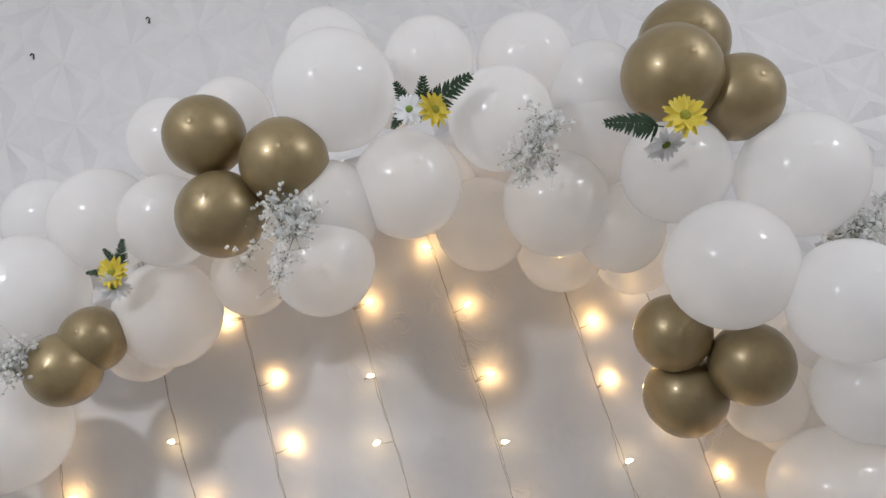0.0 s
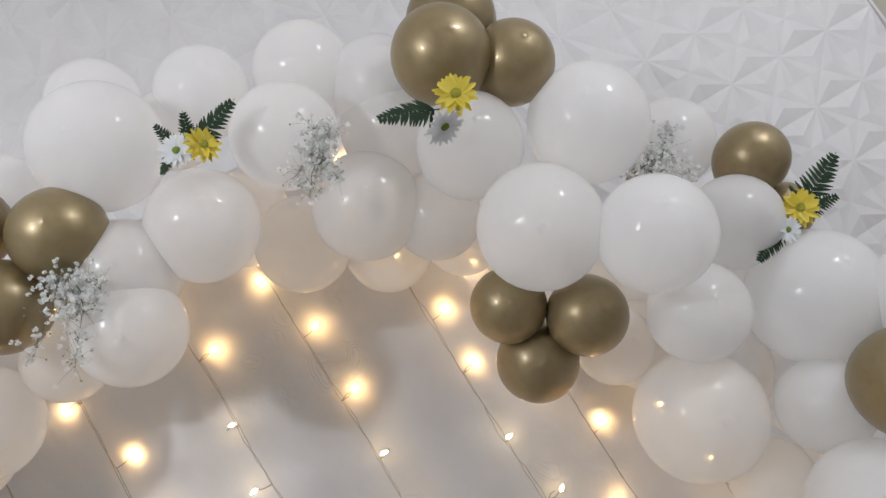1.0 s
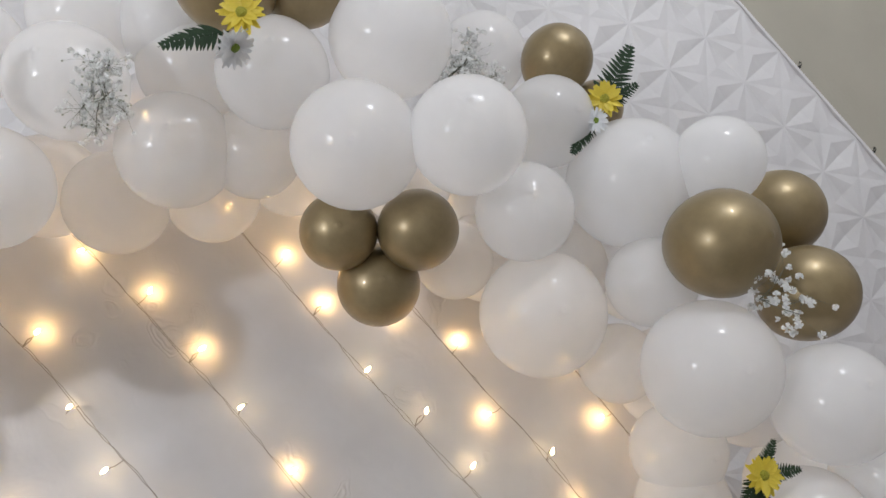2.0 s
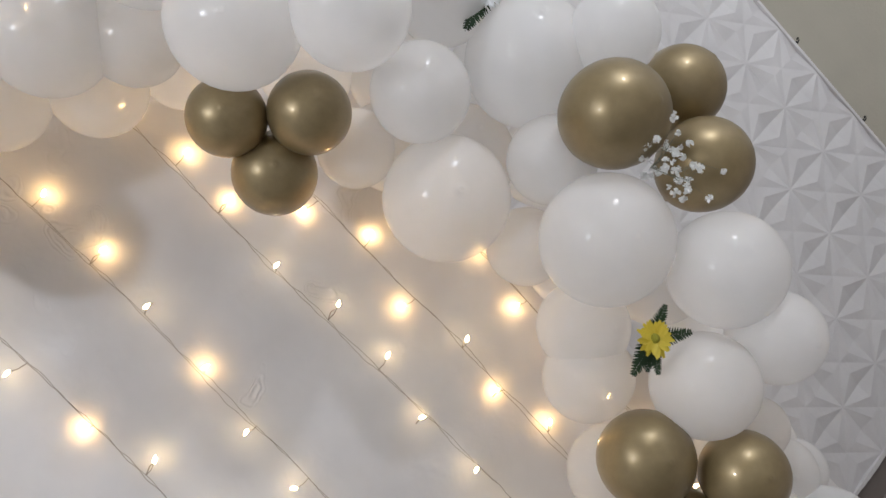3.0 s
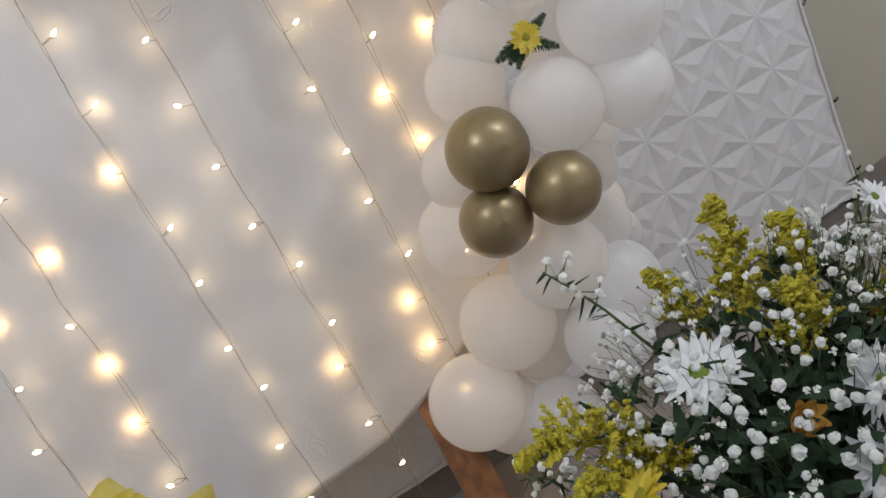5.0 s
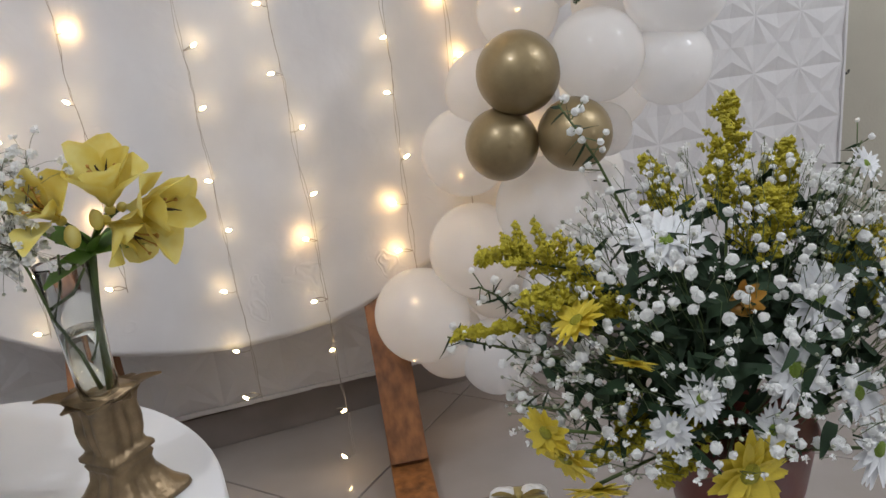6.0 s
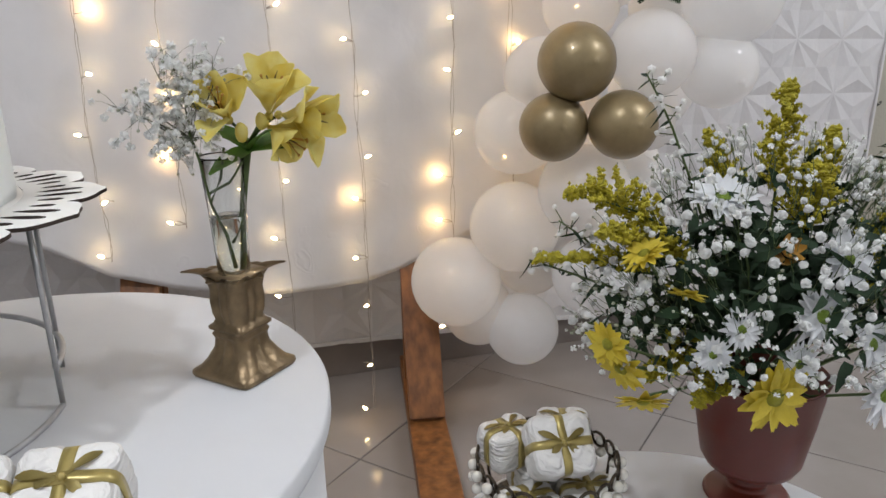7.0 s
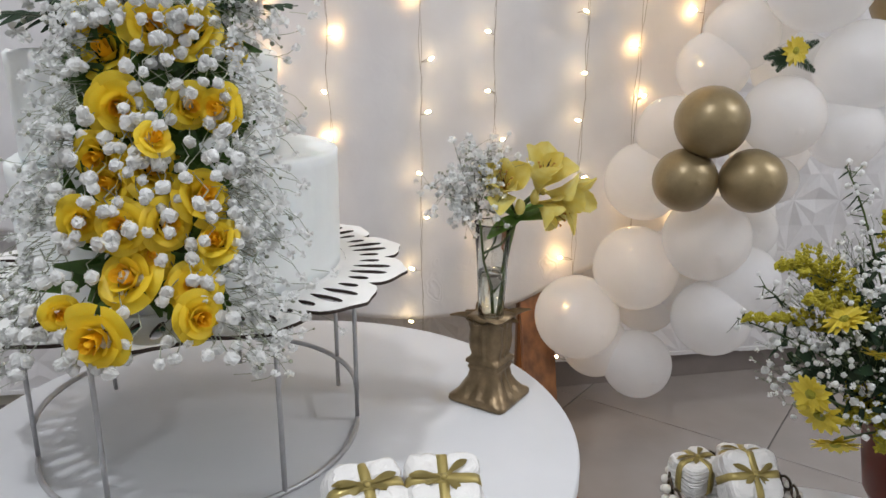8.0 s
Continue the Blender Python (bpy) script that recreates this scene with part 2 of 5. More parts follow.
def blade(bm, length, width, m, curl=0.3, cup=0.15, nl=5, nw=2, tip=0.6, mat=0, notch=0.0):
    """A petal or leaf along +x with its face to +z, bent up by curl and cupped."""
    rows = []
    for i in range(nl + 1):
        u = i / nl
        w = width * 0.5 * max(0.04, math.sin(math.pi * min(1.0, (0.12 + 0.88 * u) ** tip)) ** 0.75)
        if i == nl:
            w = width * 0.10
        a = curl * u
        x = length * (math.sin(a) / curl if abs(curl) > 1e-3 else u)
        z = length * ((1 - math.cos(a)) / curl if abs(curl) > 1e-3 else 0)
        row = []
        for j in range(nw + 1):
            v = 2 * j / nw - 1
            xx = x - notch * length * (1 - abs(v)) * (u > 0.95)
            row.append(bm.verts.new(m @ Vector((xx, v * w, z + cup * w * v * v))))
        rows.append(row)
    for a, b in zip(rows, rows[1:]):
        for j in range(nw):
            f = bm.faces.new((a[j], a[j + 1], b[j + 1], b[j]))
            f.material_index = mat


def ball(sub):
    """The corners and faces of a ball of triangles."""
    bm = bmesh.new()
    bmesh.ops.create_icosphere(bm, subdivisions=sub, radius=1)
    bm.verts.ensure_lookup_table()
    shape = [v.co.copy() for v in bm.verts], [[v.index for v in f.verts] for f in bm.faces]
    bm.free()
    return shape


OCTA = [Vector(p) for p in ((1, 0, 0), (-1, 0, 0), (0, 1, 0), (0, -1, 0), (0, 0, 1), (0, 0, -1))]
BALLS = {0: (OCTA, [(0, 2, 4), (2, 1, 4), (1, 3, 4), (3, 0, 4), (2, 0, 5), (1, 2, 5), (3, 1, 5), (0, 3, 5)]), 1: ball(1), 2: ball(2)}


def lump(bm, c, r, rnd, sub=1, rough=0.3, mat=0, squash=1.0):
    corners, faces = BALLS[sub]
    vs = []
    for p in corners:
        k = r * (1 + rough * (rnd.random() - 0.5) * 2)
        vs.append(bm.verts.new((c[0] + p.x * k, c[1] + p.y * k, c[2] + p.z * k * squash)))
    for f in faces:
        bm.faces.new((vs[f[0]], vs[f[1]], vs[f[2]])).material_index = mat


def ruffle(bm, c, r, rd, n=9):
    """A small double blossom: short petals standing out on all sides."""
    c = Vector(c)
    for _ in range(n):
        d = Vector((rd.gauss(0, 1), rd.gauss(0, 1), rd.gauss(0.15, 0.8))).normalized()
        side = d.orthogonal().normalized()
        side.rotate(Matrix.Rotation(rd.uniform(0, 6.3), 3, d))
        up = d.cross(side) * r * rd.uniform(-0.18, 0.18)
        k = r * rd.uniform(0.85, 1.1)
        vs = [bm.verts.new(p) for p in (c, c + d * k * 0.72 + side * k * 0.46 + up, c + d * k, c + d * k * 0.72 - side * k * 0.46 + up)]
        bm.faces.new(vs)


def aim(p, d, roll=0.0):
    """A pose at p whose local z points along d."""
    q = Vector(d).normalized().to_track_quat("Z", "Y")
    return Matrix.Translation(p) @ q.to_matrix().to_4x4() @ Matrix.Rotation(roll, 4, "Z")


# ---- room ----
def slab(name, lo, hi, mat, label, category):
    bm = bmesh.new()
    box(bm, lo, hi)
    return tagged(part(name, bm, mat, None, smooth=False), label, category, kind="structure")


slab("wall_north", (-3.6, 1.97, -0.1), (3.8, 2.12, 3.7), M_WALL, "beige painted wall behind the white relief panel", "wall")
# unseen enclosure: these walls and the ceiling are added to bounce lamp light
slab("unseen_wall_south", (-3.6, -3.65, -0.1), (3.8, -3.5, 3.7), M_UNSEEN_WALL, "unseen white wall, added to close the room and bounce light", "wall")
slab("unseen_wall_west", (-3.6, -3.5, -0.1), (-3.45, 1.97, 3.7), M_UNSEEN_WALL, "unseen white side wall, added to bounce light", "wall")
slab("unseen_wall_east", (3.65, -3.5, -0.1), (3.8, 1.97, 3.7), M_UNSEEN_WALL, "unseen white side wall, added to bounce light", "wall")
slab("ceiling", (-3.6, -3.65, 3.6), (3.8, 2.12, 3.7), M_CEIL, "unseen white ceiling, added to bounce light", "ceiling")
bm = bmesh.new()
box(bm, (-3.45, 1.960, 0.0), (3.65, 1.97, 0.115), 0.003)
tagged(part("baseboard", bm, M_BASE, None, smooth=False), "dark grey tile baseboard along the wall", "baseboard", kind="structure")

# hooks left in the wall beside the panel
for hx, hy, hz in ((2.120, 1.97, 0.80), (2.120, 1.97, 0.422), (2.118, 1.97, 0.138), (2.130, 1.97, 1.152), (2.142, 1.97, 1.53), (2.172, 1.97, 1.91), (-0.485, 1.946, 3.282), (-0.819, 1.946, 3.262)):
    hk = thing("wall_hook", pose(hx, hy, hz) @ Matrix.Scale(0.75, 4), "small dark metal hook screwed into the wall", "hook", "hooks along the wall")
    bm = bmesh.new()
    tube(bm, [(0, 0, 0), (0, -0.012, 0), (0.004, -0.018, 0.004), (0.008, -0.020, 0.012), (0.003, -0.022, 0.018), (-0.006, -0.02, 0.012)], 0.0028, 6)
    part("hook_wire", bm, M_HOOK, hk)
    bm = bmesh.new()
    box(bm, (-0.007, -0.006, -0.007), (0.007, 0, 0.007), 0.002)
    part("plate", bm, M_HOOK, hk)

# ---- lamps on the ceiling ----
for lx, ly, lz, watts in LAMPS:
    ob = thing("ceiling_lamp", pose(lx, ly, 3.6), "round white ceiling lamp, switched on", "lamp", "ceiling lamps")
    bm = bmesh.new()
    lathe(bm, [(0.012, lz - 3.6 + 0.12), (0.012, 0.0)], 12)
    part("rod", bm, M_CEIL, ob)
    bm = bmesh.new()
    lathe(bm, [(0.03, lz - 3.6 + 0.07), (0.04, lz - 3.6 + 0.09), (0.03, lz - 3.6 + 0.13), (0.013, lz - 3.6 + 0.15)], 20)
    part("socket", bm, M_CEIL, ob)
    light = bpy.data.lights.new("lamp_light", "POINT")
    light.energy, light.color, light.shadow_soft_size = watts, LAMP_COLOUR, 0.055
    lo = new("lamp_light", light)
    lo.location = (lx, ly, lz)

# ---- balloons ----
def balloon_mesh(name, mat):
    bm = bmesh.new()
    n, k = 36, 22
    rings = []
    for j in range(1, k):
        a = math.pi * j / k
        z = math.cos(a)
        r = math.sin(a)
        if z < 0:
            z *= 1.10
            r *= 1 - 0.05 * z * z
        rings.append([bm.verts.new((r * math.cos(2 * math.pi * i / n), r * math.sin(2 * math.pi * i / n), z)) for i in range(n)])
    for rr, zz in ((0.075, 0.9985), (0.055, 1.008), (0.03, 1.012)):
        rings.insert(0, [bm.verts.new((rr * math.cos(2 * math.pi * i / n), rr * math.sin(2 * math.pi * i / n), zz)) for i in range(n)])
    top, low = bm.verts.new((0, 0, 1.008)), bm.verts.new((0, 0, -1.13))
    for a, b in zip(rings, rings[1:]):
        for i in range(n):
            bm.faces.new((a[i], b[i], b[(i + 1) % n], a[(i + 1) % n]))
    for i in range(n):
        bm.faces.new((top, rings[0][i], rings[0][(i + 1) % n]))
        bm.faces.new((low, rings[-1][(i + 1) % n], rings[-1][i]))
    return to_mesh(name, bm, mat)


def knot_mesh(name, mat):
    bm = bmesh.new()
    lathe(bm, [(0.05, -1.10), (0.035, -1.15), (0.06, -1.17), (0.06, -1.19), (0.03, -1.21), (0.09, -1.28), (0.085, -1.29)], 12)
    return to_mesh(name, bm, mat)


BALLOON_W, KNOT_W = balloon_mesh("white_balloon_skin", M_LATEX), knot_mesh("white_knot", M_LATEX)
BALLOON_G, KNOT_G = balloon_mesh("gold_balloon_skin", M_GOLD), knot_mesh("gold_knot", M_GOLD)
ARCH_TOP = [
    (-0.043, 1.225, 2.588, 0.110),
    (-0.030, 1.390, 2.755, 0.088),
    (0.155, 1.340, 2.649, 0.089),
    (0.344, 1.355, 2.601, 0.098),
    (0.455, 1.350, 2.500, 0.099),
    (0.233, 1.250, 2.460, 0.096),
    (0.035, 1.265, 2.394, 0.098),
    (0.307, 1.360, 2.303, 0.105),
    (0.322, 1.500, 2.238, 0.093),
    (0.175, 1.480, 2.332, 0.098),
    (0.509, 1.255, 2.278, 0.099),
    (0.712, 1.230, 2.197, 0.112),
    (0.525, 1.230, 2.081, 0.113),
    (0.667, 1.170, 1.963, 0.102),
    (0.716, 1.310, 1.799, 0.095),
    (0.645, 1.415, 1.621, 0.128),
    (0.474, 1.525, 2.180, 0.085),
    (0.599, 1.465, 1.819, 0.081),
    (0.880, 1.300, 1.899, 0.091),
    (0.923, 1.395, 2.103, 0.094),
    (0.928, 1.305, 1.701, 0.128),
    (1.026, 1.190, 1.627, 0.085),
]
ARCH_SIDE = [
    (0.740, 1.220, 1.371, 0.122),
    (0.712, 1.455, 1.432, 0.083),
    (0.815, 1.305, 1.534, 0.088),
    (0.859, 1.190, 1.175, 0.108),
    (0.844, 1.200, 1.016, 0.088),
    (0.657, 1.390, 1.247, 0.093),
    (0.685, 1.225, 1.055, 0.098),
    (0.595, 1.405, 1.167, 0.092),
    (0.734, 1.295, 0.884, 0.061),
    (0.743, 1.390, 0.726, 0.078),
    (0.596, 1.355, 0.720, 0.116),
    (0.448, 1.450, 0.863, 0.106),
    (0.499, 1.410, 1.004, 0.092),
    (0.700, 1.330, 0.600, 0.100),
    (0.452, 1.465, 0.611, 0.119),
    (0.299, 1.510, 0.461, 0.121),
    (0.369, 1.545, 0.361, 0.098),
    (0.469, 1.445, 0.323, 0.099),
    (0.620, 1.330, 0.500, 0.105),
    (0.800, 1.450, 0.660, 0.070),
    (-0.546, 1.415, 2.541, 0.104),
    (-0.406, 1.325, 2.474, 0.086),
]
ARCH_LOW = [
    (-0.390, 1.450, 2.683, 0.090),
    (-0.249, 1.370, 2.660, 0.080),
    (-0.468, 1.415, 2.325, 0.102),
    (-0.702, 1.390, 2.434, 0.110),
    (-0.149, 1.260, 2.295, 0.091),
    (-0.302, 1.430, 2.354, 0.078),
    (-0.568, 1.540, 2.309, 0.079),
    (-0.112, 1.265, 2.388, 0.090),
    (0.437, 1.370, 2.416, 0.105),
    (0.072, 1.370, 2.626, 0.078),
    (0.416, 1.380, 2.221, 0.087),
]
WHITE = ARCH_TOP + ARCH_SIDE + ARCH_LOW
GOLD = [
    (-0.284, 1.230, 2.572, 0.072),
    (-0.161, 1.210, 2.478, 0.077),
    (-0.292, 1.235, 2.427, 0.076),
    (-0.588, 1.350, 2.304, 0.060),
    (-0.645, 1.340, 2.265, 0.066),
    (0.535, 1.185, 2.428, 0.089),
    (0.623, 1.270, 2.512, 0.087),
    (0.649, 1.210, 2.361, 0.078),
    (0.428, 1.345, 2.000, 0.072),
    (0.536, 1.320, 1.906, 0.076),
    (0.432, 1.410, 1.881, 0.080),
    (0.990, 1.300, 1.983, 0.072),
    (1.013, 1.350, 1.860, 0.059),
    (0.890, 1.160, 1.525, 0.098),
    (1.123, 1.280, 1.450, 0.088),
    (0.992, 1.210, 1.331, 0.090),
    (0.518, 1.260, 1.041, 0.088),
    (0.616, 1.215, 0.901, 0.079),
    (0.478, 1.290, 0.894, 0.080),
]
# balloons deep in the garland, behind the others
WHITE += [(0.78, 1.55, 0.74, 0.11), (0.87, 1.55, 0.95, 0.11), (0.92, 1.52, 1.15, 0.11), (0.64, 1.56, 0.60, 0.10), (0.80, 1.55, 1.32, 0.11), (0.92, 1.55, 1.52, 0.11), (0.98, 1.52, 1.74, 0.11), (0.52, 1.52, 0.49, 0.095), (0.58, 1.50, 0.55, 0.10), (0.73, 1.50, 0.50, 0.10), (0.76, 1.50, 1.66, 0.12), (0.68, 1.52, 1.78, 0.10), (0.80, 1.56, 1.88, 0.11), (0.66, 1.58, 2.02, 0.10), (-0.18, 1.52, 2.50, 0.10), (0.10, 1.52, 2.45, 0.10)]
# the garland goes on out of sight
WHITE += [(-0.80, 1.42, 2.20, 0.11), (-0.93, 1.40, 2.36, 0.11), (-0.86, 1.55, 2.48, 0.10), (-0.98, 1.42, 2.12, 0.10), (-0.70, 1.55, 2.62, 0.09)]
rnd = random.Random(4)
for i, (x, y, z, r) in enumerate(WHITE + GOLD):
    white = i < len(WHITE)
    y = min(y, 1.622 - r)
    core = Vector((min(x, 0.75), 1.62, z if z < 1.5 else max(1.6, z - 0.02)))
    away = (Vector((x, y, z)) - core).normalized() + Vector((rnd.uniform(-0.35, 0.35), rnd.uniform(-0.2, 0.1), rnd.uniform(-0.35, 0.35))) * (1.0 if white else 0.45)
    ob = thing("white_balloon" if white else "gold_balloon", aim((x, y, z), away, rnd.uniform(0, 6)) @ Matrix.Scale(r, 4),
               "round white latex balloon of the garland" if white else "small satin gold latex balloon in a bunch of three", "balloon", "white balloons" if white else "gold balloons")
    part("skin", BALLOON_W if white else BALLOON_G, None, ob)
    part("knot", KNOT_W if white else KNOT_G, None, ob)

# ---- curtain of white cloth ----
EDGE = [(-1.5, 0.80), (-1.0, 0.70), (-0.73, 0.616), (-0.58, 0.523), (-0.42, 0.468), (-0.27, 0.436), (-0.15, 0.421), (-0.016, 0.421), (0.086, 0.429), (0.185, 0.455), (0.40, 0.55), (0.62, 0.66), (0.8, 0.75)]


def hem(x):
    for (a, za), (b, zb) in zip(EDGE, EDGE[1:]):
        if x <= b:
            return za + (zb - za) * max(0, (x - a) / (b - a))
    return EDGE[-1][1]


def cloth_y(x, z):
    return 1.672 + 0.013 * noise.noise((x * 2.2, z * 0.8, 3.1)) + 0.005 * noise.noise((x * 7, z * 1.5, 0.4)) + 0.0015 * noise.noise((x * 20, z * 9, 0))


bm = bmesh.new()
nx, nz_ = 150, 130
grid = []
for i in range(nx + 1):
    x = -1.5 + 2.3 * i / nx
    lo = hem(x)
    grid.append([bm.verts.new((x, cloth_y(x, lo + (2.62 - lo) * (j / nz_)), lo + (2.62 - lo) * (j / nz_))) for j in range(nz_ + 1)])
for i in range(nx):
    for j in range(nz_):
        bm.faces.new((grid[i][j], grid[i + 1][j], grid[i + 1][j + 1], grid[i][j + 1]))
cloth = part("curtain", bm, M_CURTAIN, None)
sol = cloth.modifiers.new("thickness", "SOLIDIFY")
sol.thickness = 0.002
sol.offset = 1
tagged(cloth, "white embossed cloth stretched inside the balloon arch", "curtain")

# ---- wooden frame ----
def beam(name, lo, hi, parent):
    bm = bmesh.new()
    box(bm, lo, hi, 0.004)
    for v in bm.verts:
        v.co += Vector((0.002 * noise.noise(v.co * 7), 0.002 * noise.noise(v.co * 9 + Vector((3, 0, 0))), 0))
    return part(name, bm, M_WOOD, parent, smooth=False)


def slanted(name, half, p, q, thick, parent):
    """A board between two points (y, z) of the post's own plane."""
    bm = bmesh.new()
    n = Vector((0, q[1] - p[1], p[0] - q[0])).normalized() * thick
    vs = [bm.verts.new(Vector((x, y, z)) + k * n) for x in (-half, half) for y, z in (p, q) for k in (0, 1)]
    for f in ((0, 1, 3, 2), (4, 6, 7, 5), (0, 4, 5, 1), (2, 3, 7, 6), (0, 2, 6, 4), (1, 5, 7, 3)):
        bm.faces.new([vs[i] for i in f])
    bmesh.ops.recalc_face_normals(bm, faces=bm.faces[:])
    bmesh.ops.bevel(bm, geom=bm.edges[:], offset=0.003, segments=2, affect="EDGES")
    return part(name, bm, M_WOOD, parent, smooth=False)


for px in (0.236, -0.520):
    fr = thing("wooden_post", pose(px, 1.70, 0, 0, 0, -9), "knotty reddish-brown wooden post with a slanting brace on a foot beam", "post", "wooden posts")
    beam("upright", (-0.046, 0.04, 0.062), (0.046, 0.085, 2.55), fr)
    slanted("brace", 0.050, (0.034, 0.50), (-0.205, 0.0635), 0.034, fr)
    beam("foot_beam", (-0.052, -0.60, 0.001), (0.052, 0.22, 0.062), fr)

# ---- strings of lights ----
STRINGS = [
    # bulbs behind balloons, at the tops and lower right, are unseen additions warming them
    (-0.830, [(0.001, 2.200, 1), (0.010, 2.050, 1), (0.010, 1.900, 0), (0.010, 1.750, 1), (0.010, 1.600, 0)]),
    (-0.570, [(-0.009, 2.102, 0), (0.010, 1.950, 1), (0.010, 1.790, 0), (0.010, 1.640, 1), (0.010, 1.480, 0), (0.010, 1.330, 1), (0.029, 1.178, 1), (0.017, 1.036, 0), (-0.022, 0.896, 0), (0.004, 0.726, 0), (-0.018, 0.590, 0)]),
    (-0.385, [(0.010, 2.48, 1), (-0.030, 2.324, 1), (0.043, 2.169, 1), (0.037, 2.020, 1), (0.010, 1.870, 1), (0.010, 1.710, 0), (0.010, 1.560, 1), (0.010, 1.400, 0), (0.019, 1.250, 1), (-0.009, 1.098, 0), (0.007, 0.975, 1), (-0.024, 0.824, 1), (-0.030, 0.659, 0)]),
    (-0.135, [(0.010, 2.52, 1), (-0.02, 2.40, 1), (0.037, 2.271, 1), (0.001, 2.109, 0), (-0.031, 1.969, 0), (-0.012, 1.794, 1), (0.033, 1.651, 0), (0.031, 1.488, 0), (-0.017, 1.346, 1), (0.024, 1.183, 0), (0.013, 1.043, 0), (-0.004, 0.874, 0), (0.006, 0.747, 0), (-0.027, 0.593, 0), (-0.031, 0.430, 0), (-0.057, 0.300, 0)]),
    (0.075, [(0.010, 2.55, 1), (0.020, 2.45, 1), (-0.010, 2.353, 1), (0.034, 2.198, 1), (0.038, 2.036, 1), (0.017, 1.888, 0), (0.006, 1.718, 1), (-0.016, 1.564, 0), (-0.030, 1.410, 0), (-0.025, 1.256, 0), (-0.023, 1.099, 0), (0.022, 0.962, 0), (0.016, 0.796, 0), (-0.013, 0.679, 1), (-0.056, 0.518, 0), (-0.001, 0.372, 0), (0.006, 0.189, 0), (-0.038, 0.051, 0)]),
    (0.338, [(0.010, 2.52, 1), (-0.015, 2.38, 1), (0.010, 2.24, 1), (0.037, 2.079, 1), (0.030, 1.943, 1), (-0.005, 1.769, 0), (0.035, 1.616, 0), (0.031, 1.461, 0), (-0.003, 1.311, 0), (0.005, 1.146, 0), (-0.014, 1.013, 0), (-0.001, 0.846, 0), (-0.054, 0.728, 1), (-0.072, 0.598, 1), (-0.010, 0.435, 1), (-0.036, 0.268, 1)]),
    (0.508, [(0.010, 2.28, 1), (-0.012, 2.13, 1), (-0.038, 1.820, 1), (0.042, 1.675, 1), (-0.029, 1.512, 1), (0.012, 1.357, 0), (-0.004, 1.221, 1), (0.021, 1.077, 1), (-0.010, 0.765, 1), (0.012, 0.61, 1), (-0.008, 0.455, 1)]),
    # unseen string, added behind the garland so its bulbs brighten the balloons
    (0.690, [(0.010, 2.10, 1), (-0.012, 1.945, 1), (0.015, 1.79, 1), (-0.010, 1.63, 1), (0.012, 1.475, 1), (-0.015, 1.32, 1), (0.010, 1.165, 1), (-0.008, 1.01, 1), (0.014, 0.855, 1), (-0.010, 0.70, 1)]),
]
bm = bmesh.new()
lathe(bm, [(0.0016, -0.004), (0.0038, -0.001), (0.0042, 0.003), (0.0030, 0.008), (0.0008, 0.012)], 10)
BULB = to_mesh("bulb", bm, M_BULB)
BULB_HOT = BULB.copy()
BULB_HOT.materials[0] = M_BULBHOT
rnd = random.Random(9)
for sx, lights in STRINGS:
    st = thing("string_light", pose(sx, 0, 0), "warm white fairy lights on thin clear wire", "string lights", "strings of lights")
    zlo = lights[-1][1] - 0.02

    def run(z, k=0):
        """The wire's place at a height."""
        return Vector((0.010 * noise.noise((sx * 9, z * 7, k * 0.9)) + 0.013 * noise.noise((sx * 5, z * 1.9, 0)) + 0.0032 * noise.noise((sx, z * 34, k * 5)), 1.644 + 0.007 * noise.noise((sx, z * 4, 7 + k)), z))

    for k in (0, 1):
        bm = bmesh.new()
        pts = []
        z = 2.6
        while z > zlo:
            pts.append(run(z, k))
            z -= 0.010
        tube(bm, pts, 0.0008, 4)
        part("wire", bm, M_WIRE, st)
    for dx, z, hot in lights:
        start = run(z - 0.008)
        side = 1 if dx > start.x else -1
        end = Vector((start.x + side * max(0.008, min(0.035, abs(dx - start.x))), 1.645 + (rnd.uniform(0.003, 0.011) if hot else rnd.uniform(-0.026, -0.010)), z))
        d = Vector((side, rnd.uniform(-0.6, 0.7), rnd.uniform(-0.2, 0.9)))
        part("bulb", BULB_HOT if hot else BULB, None, st, m=aim(end, d))
        bm = bmesh.new()
        tube(bm, [start, start.lerp(end, 0.5) + Vector((0, -0.003, -0.003)), end], 0.0010, 4)
        part("lead", bm, M_WIRE, st)
        # two cut wire ends behind some bulbs
        if rnd.random() < 0.4:
            bm = bmesh.new()
            tube(bm, [start, start + Vector((side * 0.016, 0.004, 0.008)), start + Vector((side * 0.028, 0.010, 0.006))], 0.0014, 4)
            part("wire_joint", bm, M_WIRE, st)

# ---- panel and floor ----
CELL = 0.192


